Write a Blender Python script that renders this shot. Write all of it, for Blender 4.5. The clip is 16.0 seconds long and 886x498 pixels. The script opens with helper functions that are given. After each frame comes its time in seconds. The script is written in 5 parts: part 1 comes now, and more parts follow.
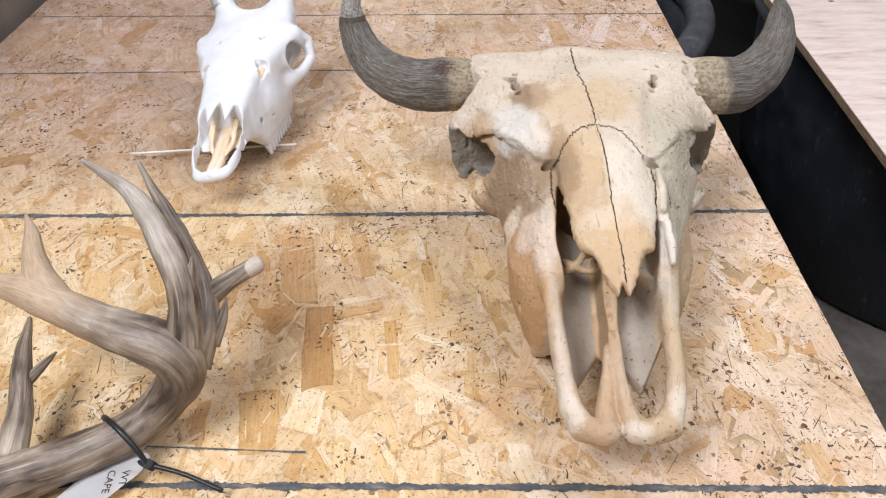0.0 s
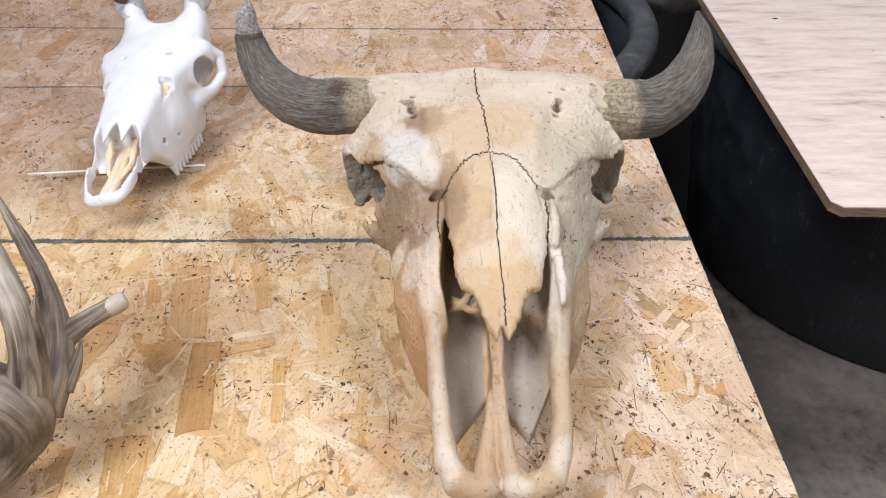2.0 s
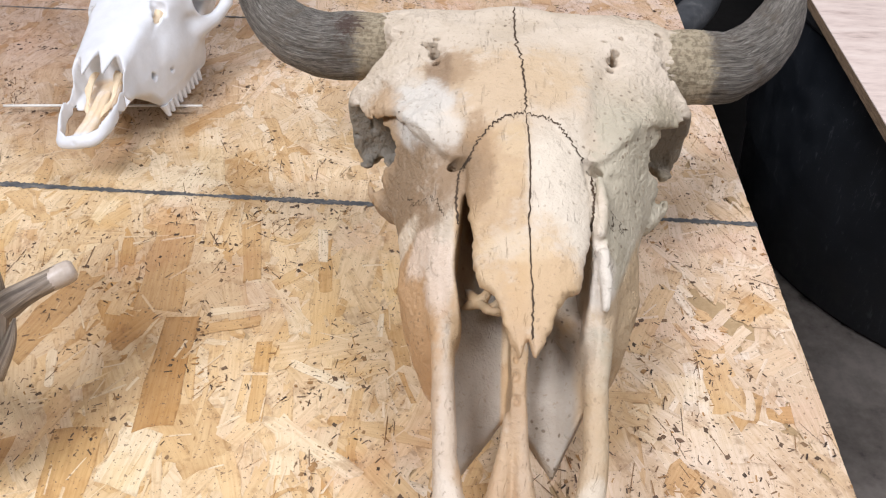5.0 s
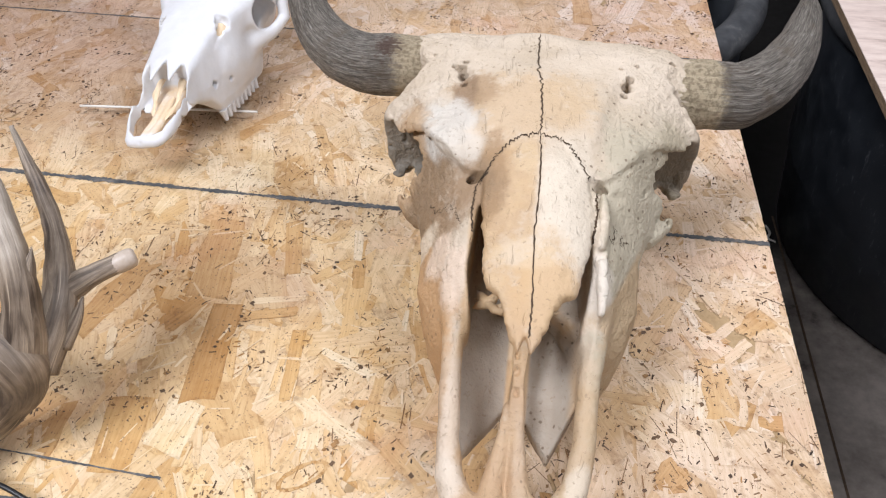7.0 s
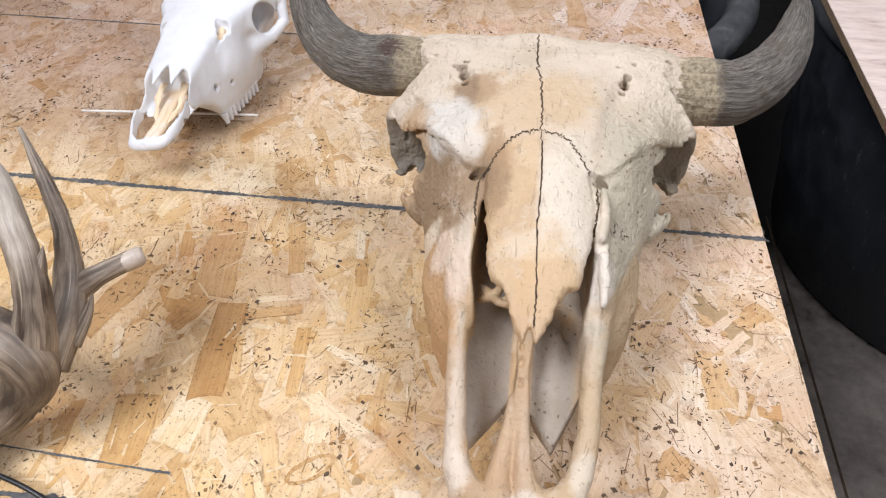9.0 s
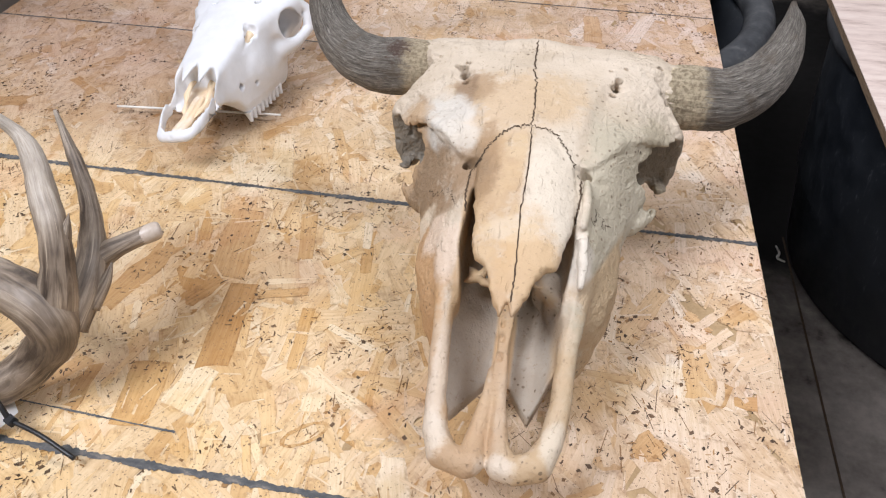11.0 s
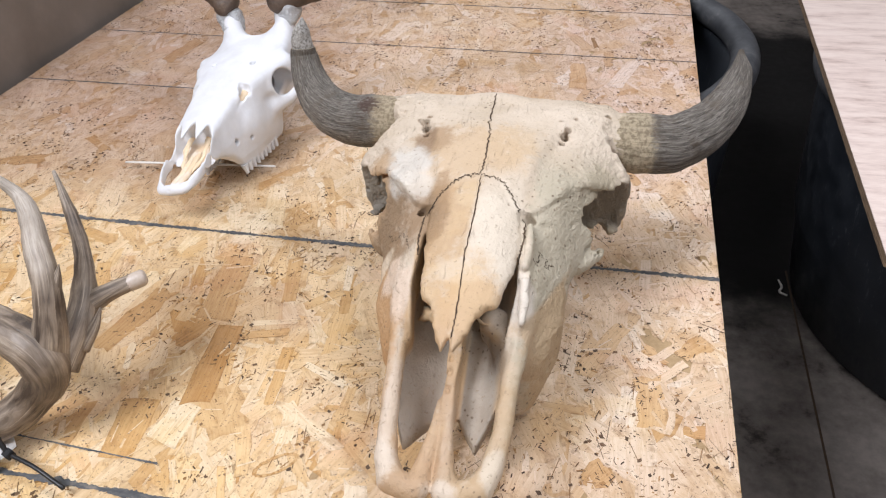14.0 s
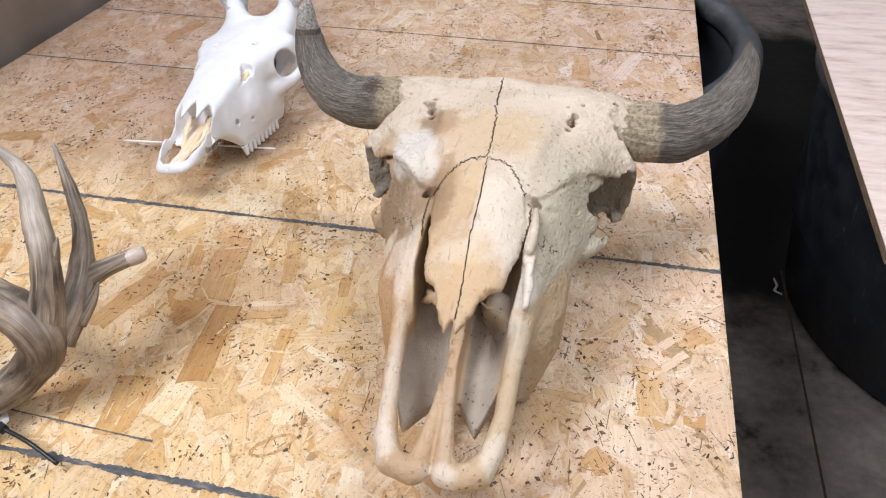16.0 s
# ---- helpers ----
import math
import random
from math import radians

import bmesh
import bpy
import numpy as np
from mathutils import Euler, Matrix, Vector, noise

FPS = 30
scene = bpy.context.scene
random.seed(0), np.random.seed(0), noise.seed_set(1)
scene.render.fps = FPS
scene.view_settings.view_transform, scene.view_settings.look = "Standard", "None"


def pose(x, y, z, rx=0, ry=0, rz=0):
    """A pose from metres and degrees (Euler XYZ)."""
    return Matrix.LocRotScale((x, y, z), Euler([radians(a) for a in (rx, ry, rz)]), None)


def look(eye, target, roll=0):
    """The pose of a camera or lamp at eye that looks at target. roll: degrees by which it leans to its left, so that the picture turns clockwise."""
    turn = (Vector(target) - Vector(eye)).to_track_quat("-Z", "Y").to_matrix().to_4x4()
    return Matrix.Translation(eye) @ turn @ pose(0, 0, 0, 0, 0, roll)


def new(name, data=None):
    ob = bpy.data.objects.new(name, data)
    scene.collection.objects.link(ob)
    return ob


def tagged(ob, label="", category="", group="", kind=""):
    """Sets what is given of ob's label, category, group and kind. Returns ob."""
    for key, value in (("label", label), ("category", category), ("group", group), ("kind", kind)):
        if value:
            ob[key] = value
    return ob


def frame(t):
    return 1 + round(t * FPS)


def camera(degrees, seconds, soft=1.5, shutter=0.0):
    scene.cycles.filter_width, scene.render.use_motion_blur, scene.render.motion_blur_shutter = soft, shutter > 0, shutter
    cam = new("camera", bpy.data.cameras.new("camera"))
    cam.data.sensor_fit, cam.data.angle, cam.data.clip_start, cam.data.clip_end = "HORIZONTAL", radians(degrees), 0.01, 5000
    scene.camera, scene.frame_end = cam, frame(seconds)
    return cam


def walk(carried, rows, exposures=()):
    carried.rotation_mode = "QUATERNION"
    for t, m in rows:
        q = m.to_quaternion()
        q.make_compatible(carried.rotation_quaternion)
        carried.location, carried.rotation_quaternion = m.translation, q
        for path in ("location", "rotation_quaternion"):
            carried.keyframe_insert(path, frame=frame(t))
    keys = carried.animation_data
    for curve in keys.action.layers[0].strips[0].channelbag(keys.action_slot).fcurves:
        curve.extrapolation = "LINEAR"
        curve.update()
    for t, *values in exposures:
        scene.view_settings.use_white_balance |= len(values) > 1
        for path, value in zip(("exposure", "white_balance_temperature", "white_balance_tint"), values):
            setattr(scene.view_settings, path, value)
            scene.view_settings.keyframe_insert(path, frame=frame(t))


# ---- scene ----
cam = camera(58.0, 16.0, soft=1.2)
PATH = [
    (0, (0.085, 0, 1.144), (0.042, 1.575, -0.087), -1.4),
    (0.5, (0.096, 0.001, 1.15), (0.062, 1.581, -0.077), -1.4),
    (1, (0.098, 0.004, 1.149), (0.066, 1.587, -0.073), -1.5),
    (1.5, (0.127, 0.014, 1.153), (0.1, 1.598, -0.067), -1.3),
    (2, (0.173, 0.054, 1.131), (0.173, 1.643, -0.083), -0.3),
    (2.5, (0.141, 0.126, 1.13), (0.151, 1.705, -0.098), 0.4),
    (3, (0.136, 0.205, 1.105), (0.146, 1.773, -0.137), 0.9),
    (3.5, (0.161, 0.257, 1.075), (0.171, 1.801, -0.196), 1.4),
    (4, (0.16, 0.228, 1.066), (0.147, 1.744, -0.24), 1.2),
    (4.2, (0.156, 0.211, 1.065), (0.133, 1.716, -0.252), 1.1),
    (6.3, (0.231, 0.14, 1.094), (0.07, 1.634, -0.226), 1.5),
    (6.5, (0.222, 0.132, 1.098), (0.046, 1.623, -0.223), 1.2),
    (7, (0.211, 0.129, 1.112), (0.01, 1.626, -0.2), 0.7),
    (7.5, (0.206, 0.119, 1.109), (-0.004, 1.62, -0.197), 0.5),
    (8, (0.202, 0.117, 1.101), (-0.008, 1.619, -0.202), 0.4),
    (8.5, (0.198, 0.115, 1.099), (-0.006, 1.617, -0.206), 0.5),
    (9, (0.205, 0.113, 1.112), (0.018, 1.623, -0.185), 0.5),
    (9.2, (0.206, 0.116, 1.108), (0.027, 1.63, -0.187), 0.6),
    (11.3, (0.272, 0.045, 1.119), (-0.024, 1.581, -0.127), 0.7),
    (11.5, (0.297, 0.032, 1.121), (-0.011, 1.569, -0.121), 0.8),
    (12, (0.326, 0.018, 1.118), (-0.019, 1.555, -0.114), 0.3),
    (12.5, (0.334, 0.025, 1.116), (-0.041, 1.565, -0.104), -0.8),
    (13, (0.324, 0.023, 1.145), (-0.072, 1.573, -0.056), -2.0),
    (13.5, (0.311, 0.022, 1.139), (-0.086, 1.579, -0.051), -2.7),
    (14, (0.328, 0.037, 1.149), (-0.052, 1.612, -0.024), -2.6),
    (14.5, (0.326, 0.039, 1.152), (-0.041, 1.623, -0.012), -2.3),
    (15, (0.324, 0.038, 1.152), (-0.036, 1.627, -0.009), -1.9),
    (15.5, (0.32, 0.036, 1.144), (-0.038, 1.62, -0.024), -1.5),
    (16, (0.317, 0.033, 1.136), (-0.041, 1.606, -0.047), -0.7),
]
walk(cam, [(t, look(eye, target, roll)) for t, eye, target, roll in PATH], exposures=[(0, 0.0), (2.0, -0.02), (3.0, -0.12), (4.0, -0.07), (6.5, 0.0), (16, 0.0)])

TOP = 0.56          # height of the particle-board sheet above the floor
rng = np.random.default_rng(7)

# ---- world and lamps ----
world = bpy.data.worlds.new("world")
scene.world = world
world.use_nodes = True
world.node_tree.nodes["Background"].inputs[0].default_value = (0.9, 0.95, 1.0, 1)
world.node_tree.nodes["Background"].inputs[1].default_value = 0.05


def lamp(name, m, power, size_x, size_y, colour):
    data = bpy.data.lights.new(name, "AREA")
    data.shape, data.size, data.size_y, data.energy, data.color = "RECTANGLE", size_x, size_y, power, colour
    ob = new(name, data)
    ob.matrix_world = m
    return ob


COOL = (0.955, 0.985, 1.085)
# all four lamps are unseen: a key set by shadows, three added fills
lamp("key_lamp", look((-0.85, -0.45, 2.75), (0.0, 0.8, TOP)), 65, 0.9, 0.8, COOL)
lamp("far_fill_lamp", look((-1.05, 3.2, 2.85), (-0.75, 3.201, 0)), 37, 0.5, 2.0, COOL)
lamp("side_fill_lamp", look((1.35, 0.8, 2.9), (1.2, 0.82, 0)), 43, 0.5, 1.8, COOL)
lamp("near_fill_lamp", look((2.1, -1.9, 2.7), (0.5, 0.9, TOP)), 26, 1.6, 0.7, COOL)


# ---- materials ----
class Tree:
    def __init__(self, name):
        self.mat = bpy.data.materials.new(name)
        self.mat.use_nodes = True
        self.t = self.mat.node_tree
        self.t.nodes.clear()
        self.out = self.t.nodes.new("ShaderNodeOutputMaterial")
        self.b = self.t.nodes.new("ShaderNodeBsdfPrincipled")
        self.t.links.new(self.b.outputs[0], self.out.inputs[0])

    def put(self, socket, v):
        if isinstance(v, bpy.types.NodeSocket):
            self.t.links.new(v, socket)
        elif isinstance(v, (tuple, list)) and len(v) == 3 and socket.type == "RGBA":
            socket.default_value = (*v, 1)
        else:
            socket.default_value = v

    def n(self, kind, out=0, props=None, **ins):
        node = self.t.nodes.new("ShaderNode" + kind)
        for k, v in (props or {}).items():
            setattr(node, k, v)
        for k, v in ins.items():
            key = int(k[1:]) if k[0] == "i" and k[1:].isdigit() else k
            self.put(node.inputs[key], v)
        return node.outputs[out]

    def bs(self, **ins):
        for k, v in ins.items():
            self.put(self.b.inputs[k.replace("_", " ")], v)
        return self

    def coords(self, which="Object"):
        return self.n("TexCoord", which)

    def scaled(self, vec, s):
        return self.n("Mapping", Vector=vec, Scale=s if isinstance(s, tuple) else (s, s, s))

    def noise(self, vec, scale, detail=4.0, rough=0.55, dist=0.0):
        return self.n("TexNoise", "Fac", Vector=vec, Scale=scale, Detail=detail, Roughness=rough, Distortion=dist)

    def ramp(self, fac, *stops):
        node = self.t.nodes.new("ShaderNodeValToRGB")
        el = node.color_ramp.elements
        while len(el) < len(stops):
            el.new(0.5)
        for e, (p, c) in zip(el, stops):
            e.position, e.color = p, (*c, 1) if isinstance(c, tuple) else (c, c, c, 1)
        self.put(node.inputs[0], fac)
        return node.outputs[0]

    def mix(self, fac, a, b, mode="MIX"):
        node = self.t.nodes.new("ShaderNodeMix")
        node.data_type, node.blend_type = "RGBA", mode
        self.put(node.inputs[0], fac)
        self.put(node.inputs[6], a)
        self.put(node.inputs[7], b)
        return node.outputs[2]

    def math(self, op, a, b=0.0, c=0.0):
        node = self.t.nodes.new("ShaderNodeMath")
        node.operation = op
        for i, v in enumerate((a, b, c)):
            self.put(node.inputs[i], v)
        return node.outputs[0]

    def span(self, v, a, b, c=0.0, d=1.0):
        node = self.t.nodes.new("ShaderNodeMapRange")
        node.interpolation_type = "SMOOTHSTEP"
        for i, x in enumerate((v, a, b, c, d)):
            self.put(node.inputs[i], x)
        return node.outputs[0]

    def xyz(self, vec):
        node = self.t.nodes.new("ShaderNodeSeparateXYZ")
        self.put(node.inputs[0], vec)
        return node.outputs

    def bump(self, height, strength, distance):
        return self.n("Bump", Height=height, Strength=strength, Distance=distance)


def strand_material():
    m = Tree("pressed_strands")
    tone = m.n("Attribute", "Fac", {"attribute_name": "tone"})
    uv = m.n("UVMap", 0, {"uv_map": "UVMap"})
    rnd = m.n("NewGeometry", "Random Per Island")
    off = m.n("VectorMath", 0, {"operation": "ADD"}, i0=uv, i1=m.n("CombineXYZ", 0, None, X=m.math("MULTIPLY", rnd, 37.0), Y=m.math("MULTIPLY", rnd, 91.0)))
    grain = m.noise(m.scaled(off, (22, 420, 1)), 1.0, 5, 0.6, 0.3)
    blotch = m.noise(off, 26, 4, 0.6)
    base = m.ramp(tone, (0.0, (0.04, 0.028, 0.02)), (0.14, (0.16, 0.105, 0.068)), (0.26, (0.46, 0.27, 0.11)), (0.42, (0.58, 0.40, 0.22)), (0.62, (0.66, 0.50, 0.325)), (0.82, (0.71, 0.555, 0.385)), (1.0, (0.77, 0.65, 0.49)))
    ru, rv, _ = m.xyz(m.n("UVMap", 0, {"uv_map": "Rim"}))
    edge = m.math("MAXIMUM", m.math("ABSOLUTE", ru), m.math("ABSOLUTE", rv))
    edge = m.math("MULTIPLY", m.span(edge, 0.86, 1.0), m.span(m.noise(uv, 160, 3, 0.6), 0.4, 0.62))
    hue_own = m.n("Attribute", "Fac", {"attribute_name": "hue"})
    base = m.mix(hue_own, base, m.mix(1.0, base, (1.0, 0.895, 0.70), "MULTIPLY"))
    c = m.mix(m.span(grain, 0.38, 0.68, 0.0, 0.42), base, m.mix(1.0, base, (0.7, 0.6, 0.48), "MULTIPLY"))
    c = m.mix(m.math("MULTIPLY", edge, 0.5), c, m.mix(1.0, c, (0.45, 0.36, 0.28), "MULTIPLY"))
    c = m.mix(m.span(blotch, 0.5, 0.75, 0.0, 0.5), c, m.mix(1.0, c, (0.8, 0.68, 0.52), "MULTIPLY"))
    obj = m.coords()
    dirt = m.noise(obj, 5.5, 6, 0.62)
    c = m.mix(m.span(dirt, 0.5, 0.75, 0.0, 0.6), c, m.mix(1.0, c, (0.62, 0.53, 0.45), "MULTIPLY"))
    grime = m.noise(obj, 48, 5, 0.7)
    c = m.mix(m.span(grime, 0.54, 0.68, 0.0, 0.5), c, m.mix(1.0, c, (0.6, 0.5, 0.42), "MULTIPLY"))
    # warm resin on one half of the sheet, pinker wood on the other
    ox, oy, _ = m.xyz(obj)
    warm = m.math("ADD", ox, m.math("MULTIPLY", m.math("SUBTRACT", m.noise(obj, 3.0, 4, 0.6), 0.5), 0.7))
    c = m.mix(m.math("MULTIPLY", m.span(warm, 0.22, 0.0, 0.0, 0.45), m.span(oy, 1.15, 0.75)), c, m.mix(1.0, c, (0.98, 0.92, 0.75), "MULTIPLY"))
    c = m.mix(m.span(m.math("ADD", oy, m.math("MULTIPLY", m.math("SUBTRACT", dirt, 0.5), 0.5)), 0.85, 1.2, 0.0, 0.9), c, m.mix(1.0, c, (0.93, 0.90, 0.98), "MULTIPLY"))
    # strands from different logs: yellow, pink and grey drifts
    hue = m.noise(obj, 11, 4, 0.6)
    c = m.mix(m.span(hue, 0.52, 0.68, 0.0, 0.6), c, m.mix(1.0, c, (0.97, 0.88, 0.66), "MULTIPLY"))
    c = m.mix(m.span(hue, 0.46, 0.32, 0.0, 0.8), c, m.mix(1.0, c, (0.99, 0.92, 0.92), "MULTIPLY"))
    c = m.mix(m.span(m.noise(obj, 19, 5, 0.65), 0.55, 0.7, 0.0, 0.55), c, m.mix(1.0, c, (0.78, 0.68, 0.56), "MULTIPLY"))
    c = m.mix(m.span(warm, 0.12, 0.36, 0.0, 0.55), c, m.mix(1.0, c, (0.99, 0.955, 1.05), "MULTIPLY"))
    # greyer, darker strands over the far left part of the sheet
    worn = m.math("MULTIPLY", m.span(warm, -0.05, -0.35), m.span(oy, 0.8, 0.95))
    c = m.mix(m.math("MULTIPLY", worn, 0.95), c, m.mix(1.0, c, (0.74, 0.70, 0.72), "MULTIPLY"))
    # soft antler shadow painted into the strand colour, over a grey smudge
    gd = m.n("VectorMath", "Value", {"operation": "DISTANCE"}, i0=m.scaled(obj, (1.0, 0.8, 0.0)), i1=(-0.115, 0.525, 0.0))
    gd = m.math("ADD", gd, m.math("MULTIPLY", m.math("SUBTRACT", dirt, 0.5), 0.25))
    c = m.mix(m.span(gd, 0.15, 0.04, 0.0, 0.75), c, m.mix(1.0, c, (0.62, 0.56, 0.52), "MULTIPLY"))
    fleck = m.noise(m.scaled(obj, (1, 1, 1)), 430, 2, 0.5)
    c = m.mix(m.span(fleck, 0.635, 0.70, 0.0, 0.8), c, (0.14, 0.085, 0.05))
    fibre = m.noise(m.scaled(off, (160, 1500, 1)), 1.0, 3, 0.6)
    c = m.mix(m.span(fibre, 0.58, 0.7, 0.0, 0.28), c, m.mix(1.0, c, (0.6, 0.5, 0.4), "MULTIPLY"))
    m.bs(Base_Color=c, Roughness=m.span(grain, 0.2, 0.8, 0.5, 0.72), Normal=m.bump(m.math("ADD", grain, m.math("MULTIPLY", fleck, 0.6)), 0.45, 0.0006))
    m.b.inputs["Specular IOR Level"].default_value = 0.35
    return m.mat


def bone_material(name, stained):
    """Weathered bone; stained: tan and green-grey patches, or bleached white."""
    m = Tree(name)
    p = m.coords()
    x, y, z = m.xyz(p)
    n1, n2, n3 = m.noise(p, 14, 5, 0.6), m.noise(p, 46, 5, 0.65), m.noise(p, 260, 3, 0.6)
    if stained:
        n4 = m.noise(p, 100, 4, 0.7)
        c = m.mix(m.span(n1, 0.35, 0.68), (0.63, 0.54, 0.445), (0.52, 0.43, 0.33))

        def spot(c, cx, cy, rx, ry, colour, much, edge=0.32, top=1.0, low=-1.0):
            """A patch of colour with an uneven outline."""
            dx = m.math("DIVIDE", m.math("SUBTRACT", x, cx), rx)
            dy = m.math("DIVIDE", m.math("SUBTRACT", y, cy), ry)
            r = m.math("SQRT", m.math("ADD", m.math("MULTIPLY", dx, dx), m.math("MULTIPLY", dy, dy)))
            r = m.math("ADD", r, m.math("MULTIPLY", m.math("SUBTRACT", n1, 0.5), 1.5))
            r = m.math("ADD", r, m.math("MULTIPLY", m.math("SUBTRACT", n2, 0.5), 1.1))
            r = m.math("ADD", r, m.math("MULTIPLY", m.math("SUBTRACT", n4, 0.5), 0.7))
            return m.mix(m.math("MULTIPLY", m.span(r, 1 + edge, 1 - edge, 0.0, much), m.math("MULTIPLY", m.span(z, top + 0.006, top), m.span(z, low - 0.006, low))), c, colour)

        # grey-green cheek
        e = m.math("ADD", x, m.math("MULTIPLY", m.math("SUBTRACT", n2, 0.5), 0.05))
        grey = m.math("MULTIPLY", m.span(e, 0.044, 0.06), m.span(m.math("ADD", y, m.math("MULTIPLY", m.math("SUBTRACT", n1, 0.5), 0.08)), 0.075, 0.01))
        c = m.mix(m.math("MULTIPLY", grey, 0.85), c, m.mix(m.span(n1, 0.3, 0.7), (0.50, 0.455, 0.36), (0.40, 0.36, 0.275)))
        # tan and brown stains, then pale worn places
        c = spot(c, -0.02, 0.040, 0.058, 0.045, (0.54, 0.385, 0.235), 0.7)
        c = spot(c, 0.024, 0.055, 0.026, 0.032, (0.55, 0.41, 0.265), 0.6)
        c = spot(c, -0.056, 0.060, 0.022, 0.024, (0.36, 0.24, 0.14), 0.75)
        c = spot(c, -0.066, 0.055, 0.010, 0.034, (0.25, 0.165, 0.10), 0.75)
        # the nasal bones: tan on one side of the seam, cream on the other
        side = m.span(m.math("ADD", x, m.math("MULTIPLY", m.math("SUBTRACT", n2, 0.5), 0.012)), 0.006, -0.004)
        flank = m.math("MULTIPLY", m.span(y, 0.004, -0.02), m.span(m.math("ABSOLUTE", x), 0.050, 0.045))
        c = m.mix(m.math("MULTIPLY", m.math("MULTIPLY", side, flank), m.span(n1, 0.3, 0.65, 0.75, 0.95)), c, m.mix(m.span(n2, 0.35, 0.65), (0.55, 0.38, 0.21), (0.47, 0.31, 0.165)))
        c = spot(c, -0.036, -0.045, 0.013, 0.040, (0.31, 0.195, 0.105), 0.75)
        c = spot(c, -0.010, -0.026, 0.010, 0.014, (0.60, 0.46, 0.30), 0.6)
        c = spot(c, 0.028, -0.060, 0.022, 0.055, (0.68, 0.60, 0.50), 0.85)
        c = spot(c, 0.014, -0.145, 0.024, 0.040, (0.56, 0.38, 0.21), 0.85)
        c = spot(c, -0.004, -0.112, 0.022, 0.010, (0.68, 0.55, 0.39), 0.45)
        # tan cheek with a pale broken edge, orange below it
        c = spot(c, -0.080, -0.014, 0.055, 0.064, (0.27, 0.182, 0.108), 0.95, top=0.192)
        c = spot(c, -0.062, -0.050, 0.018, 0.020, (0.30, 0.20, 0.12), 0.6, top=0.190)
        c = spot(c, -0.078, -0.120, 0.026, 0.062, (0.50, 0.305, 0.155), 0.95, top=0.138)
        c = spot(c, -0.086, -0.062, 0.011, 0.010, (0.72, 0.61, 0.48), 0.9)
        c = spot(c, -0.070, -0.084, 0.009, 0.013, (0.68, 0.54, 0.43), 0.9)
        c = spot(c, -0.056, -0.106, 0.009, 0.021, (0.69, 0.555, 0.45), 0.9)
        c = spot(c, -0.078, 0.022, 0.026, 0.030, (0.62, 0.59, 0.55), 0.85, low=0.180)
        c = spot(c, -0.062, -0.008, 0.016, 0.018, (0.62, 0.57, 0.51), 0.7, low=0.190)
        c = spot(c, 0.054, -0.112, 0.009, 0.024, (0.68, 0.62, 0.55), 0.9)
        c = spot(c, 0.082, -0.105, 0.035, 0.050, (0.45, 0.32, 0.19), 0.85, top=0.135)
        muz = m.math("MULTIPLY", m.span(y, -0.13, -0.18), m.span(n1, 0.3, 0.6, 0.35, 0.95))
        c = m.mix(m.math("MULTIPLY", muz, 0.85), c, m.mix(m.span(x, 0.0, 0.02), (0.47, 0.32, 0.205), (0.49, 0.34, 0.195)))
        c = spot(c, -0.046, -0.200, 0.007, 0.040, (0.62, 0.52, 0.43), 0.7)
        c = spot(c, -0.046, -0.238, 0.014, 0.016, (0.66, 0.57, 0.48), 0.85)
        c = spot(c, 0.046, -0.238, 0.012, 0.016, (0.66, 0.57, 0.46), 0.85)
        c = spot(c, 0.006, -0.255, 0.016, 0.012, (0.64, 0.55, 0.46), 0.8)
        c = m.mix(m.span(m.noise(p, 23, 6, 0.65), 0.58, 0.68, 0.0, 0.3), c, (0.68, 0.60, 0.51))
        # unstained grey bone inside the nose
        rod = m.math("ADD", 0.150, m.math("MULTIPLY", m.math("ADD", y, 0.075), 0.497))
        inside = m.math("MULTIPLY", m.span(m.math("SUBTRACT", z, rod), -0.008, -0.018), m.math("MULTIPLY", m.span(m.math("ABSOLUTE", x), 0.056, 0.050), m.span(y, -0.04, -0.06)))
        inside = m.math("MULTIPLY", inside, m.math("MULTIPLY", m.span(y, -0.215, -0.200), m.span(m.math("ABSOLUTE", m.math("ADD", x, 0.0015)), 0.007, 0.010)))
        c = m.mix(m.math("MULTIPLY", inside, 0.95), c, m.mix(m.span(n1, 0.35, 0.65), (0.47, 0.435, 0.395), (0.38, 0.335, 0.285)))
        # brown-grey eye socket walls, with shade painted into their colour
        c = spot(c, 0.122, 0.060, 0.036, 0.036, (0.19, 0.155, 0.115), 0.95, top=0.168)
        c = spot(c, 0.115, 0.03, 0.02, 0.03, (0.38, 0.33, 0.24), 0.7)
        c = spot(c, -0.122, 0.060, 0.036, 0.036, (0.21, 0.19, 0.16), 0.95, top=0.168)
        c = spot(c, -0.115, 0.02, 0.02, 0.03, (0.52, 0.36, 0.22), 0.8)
        # yellowed porous horn cores
        core = m.math("MULTIPLY", m.span(m.math("ABSOLUTE", x), 0.115, 0.15), m.span(y, 0.085, 0.11))
        c = m.mix(core, c, m.mix(m.span(n3, 0.4, 0.62), (0.60, 0.51, 0.36), (0.30, 0.23, 0.14)))
        # dirt in the pores and fine dark specks
        c = m.mix(m.math("MULTIPLY", m.span(n3, 0.6, 0.72), 0.45), c, (0.24, 0.165, 0.095))
        speck = m.n("TexVoronoi", "Distance", {"feature": "F1"}, Vector=m.n("VectorMath", 0, {"operation": "ADD"}, i0=p, i1=m.scaled(m.n("TexNoise", "Color", Vector=p, Scale=90.0), 0.006)), Scale=150.0)
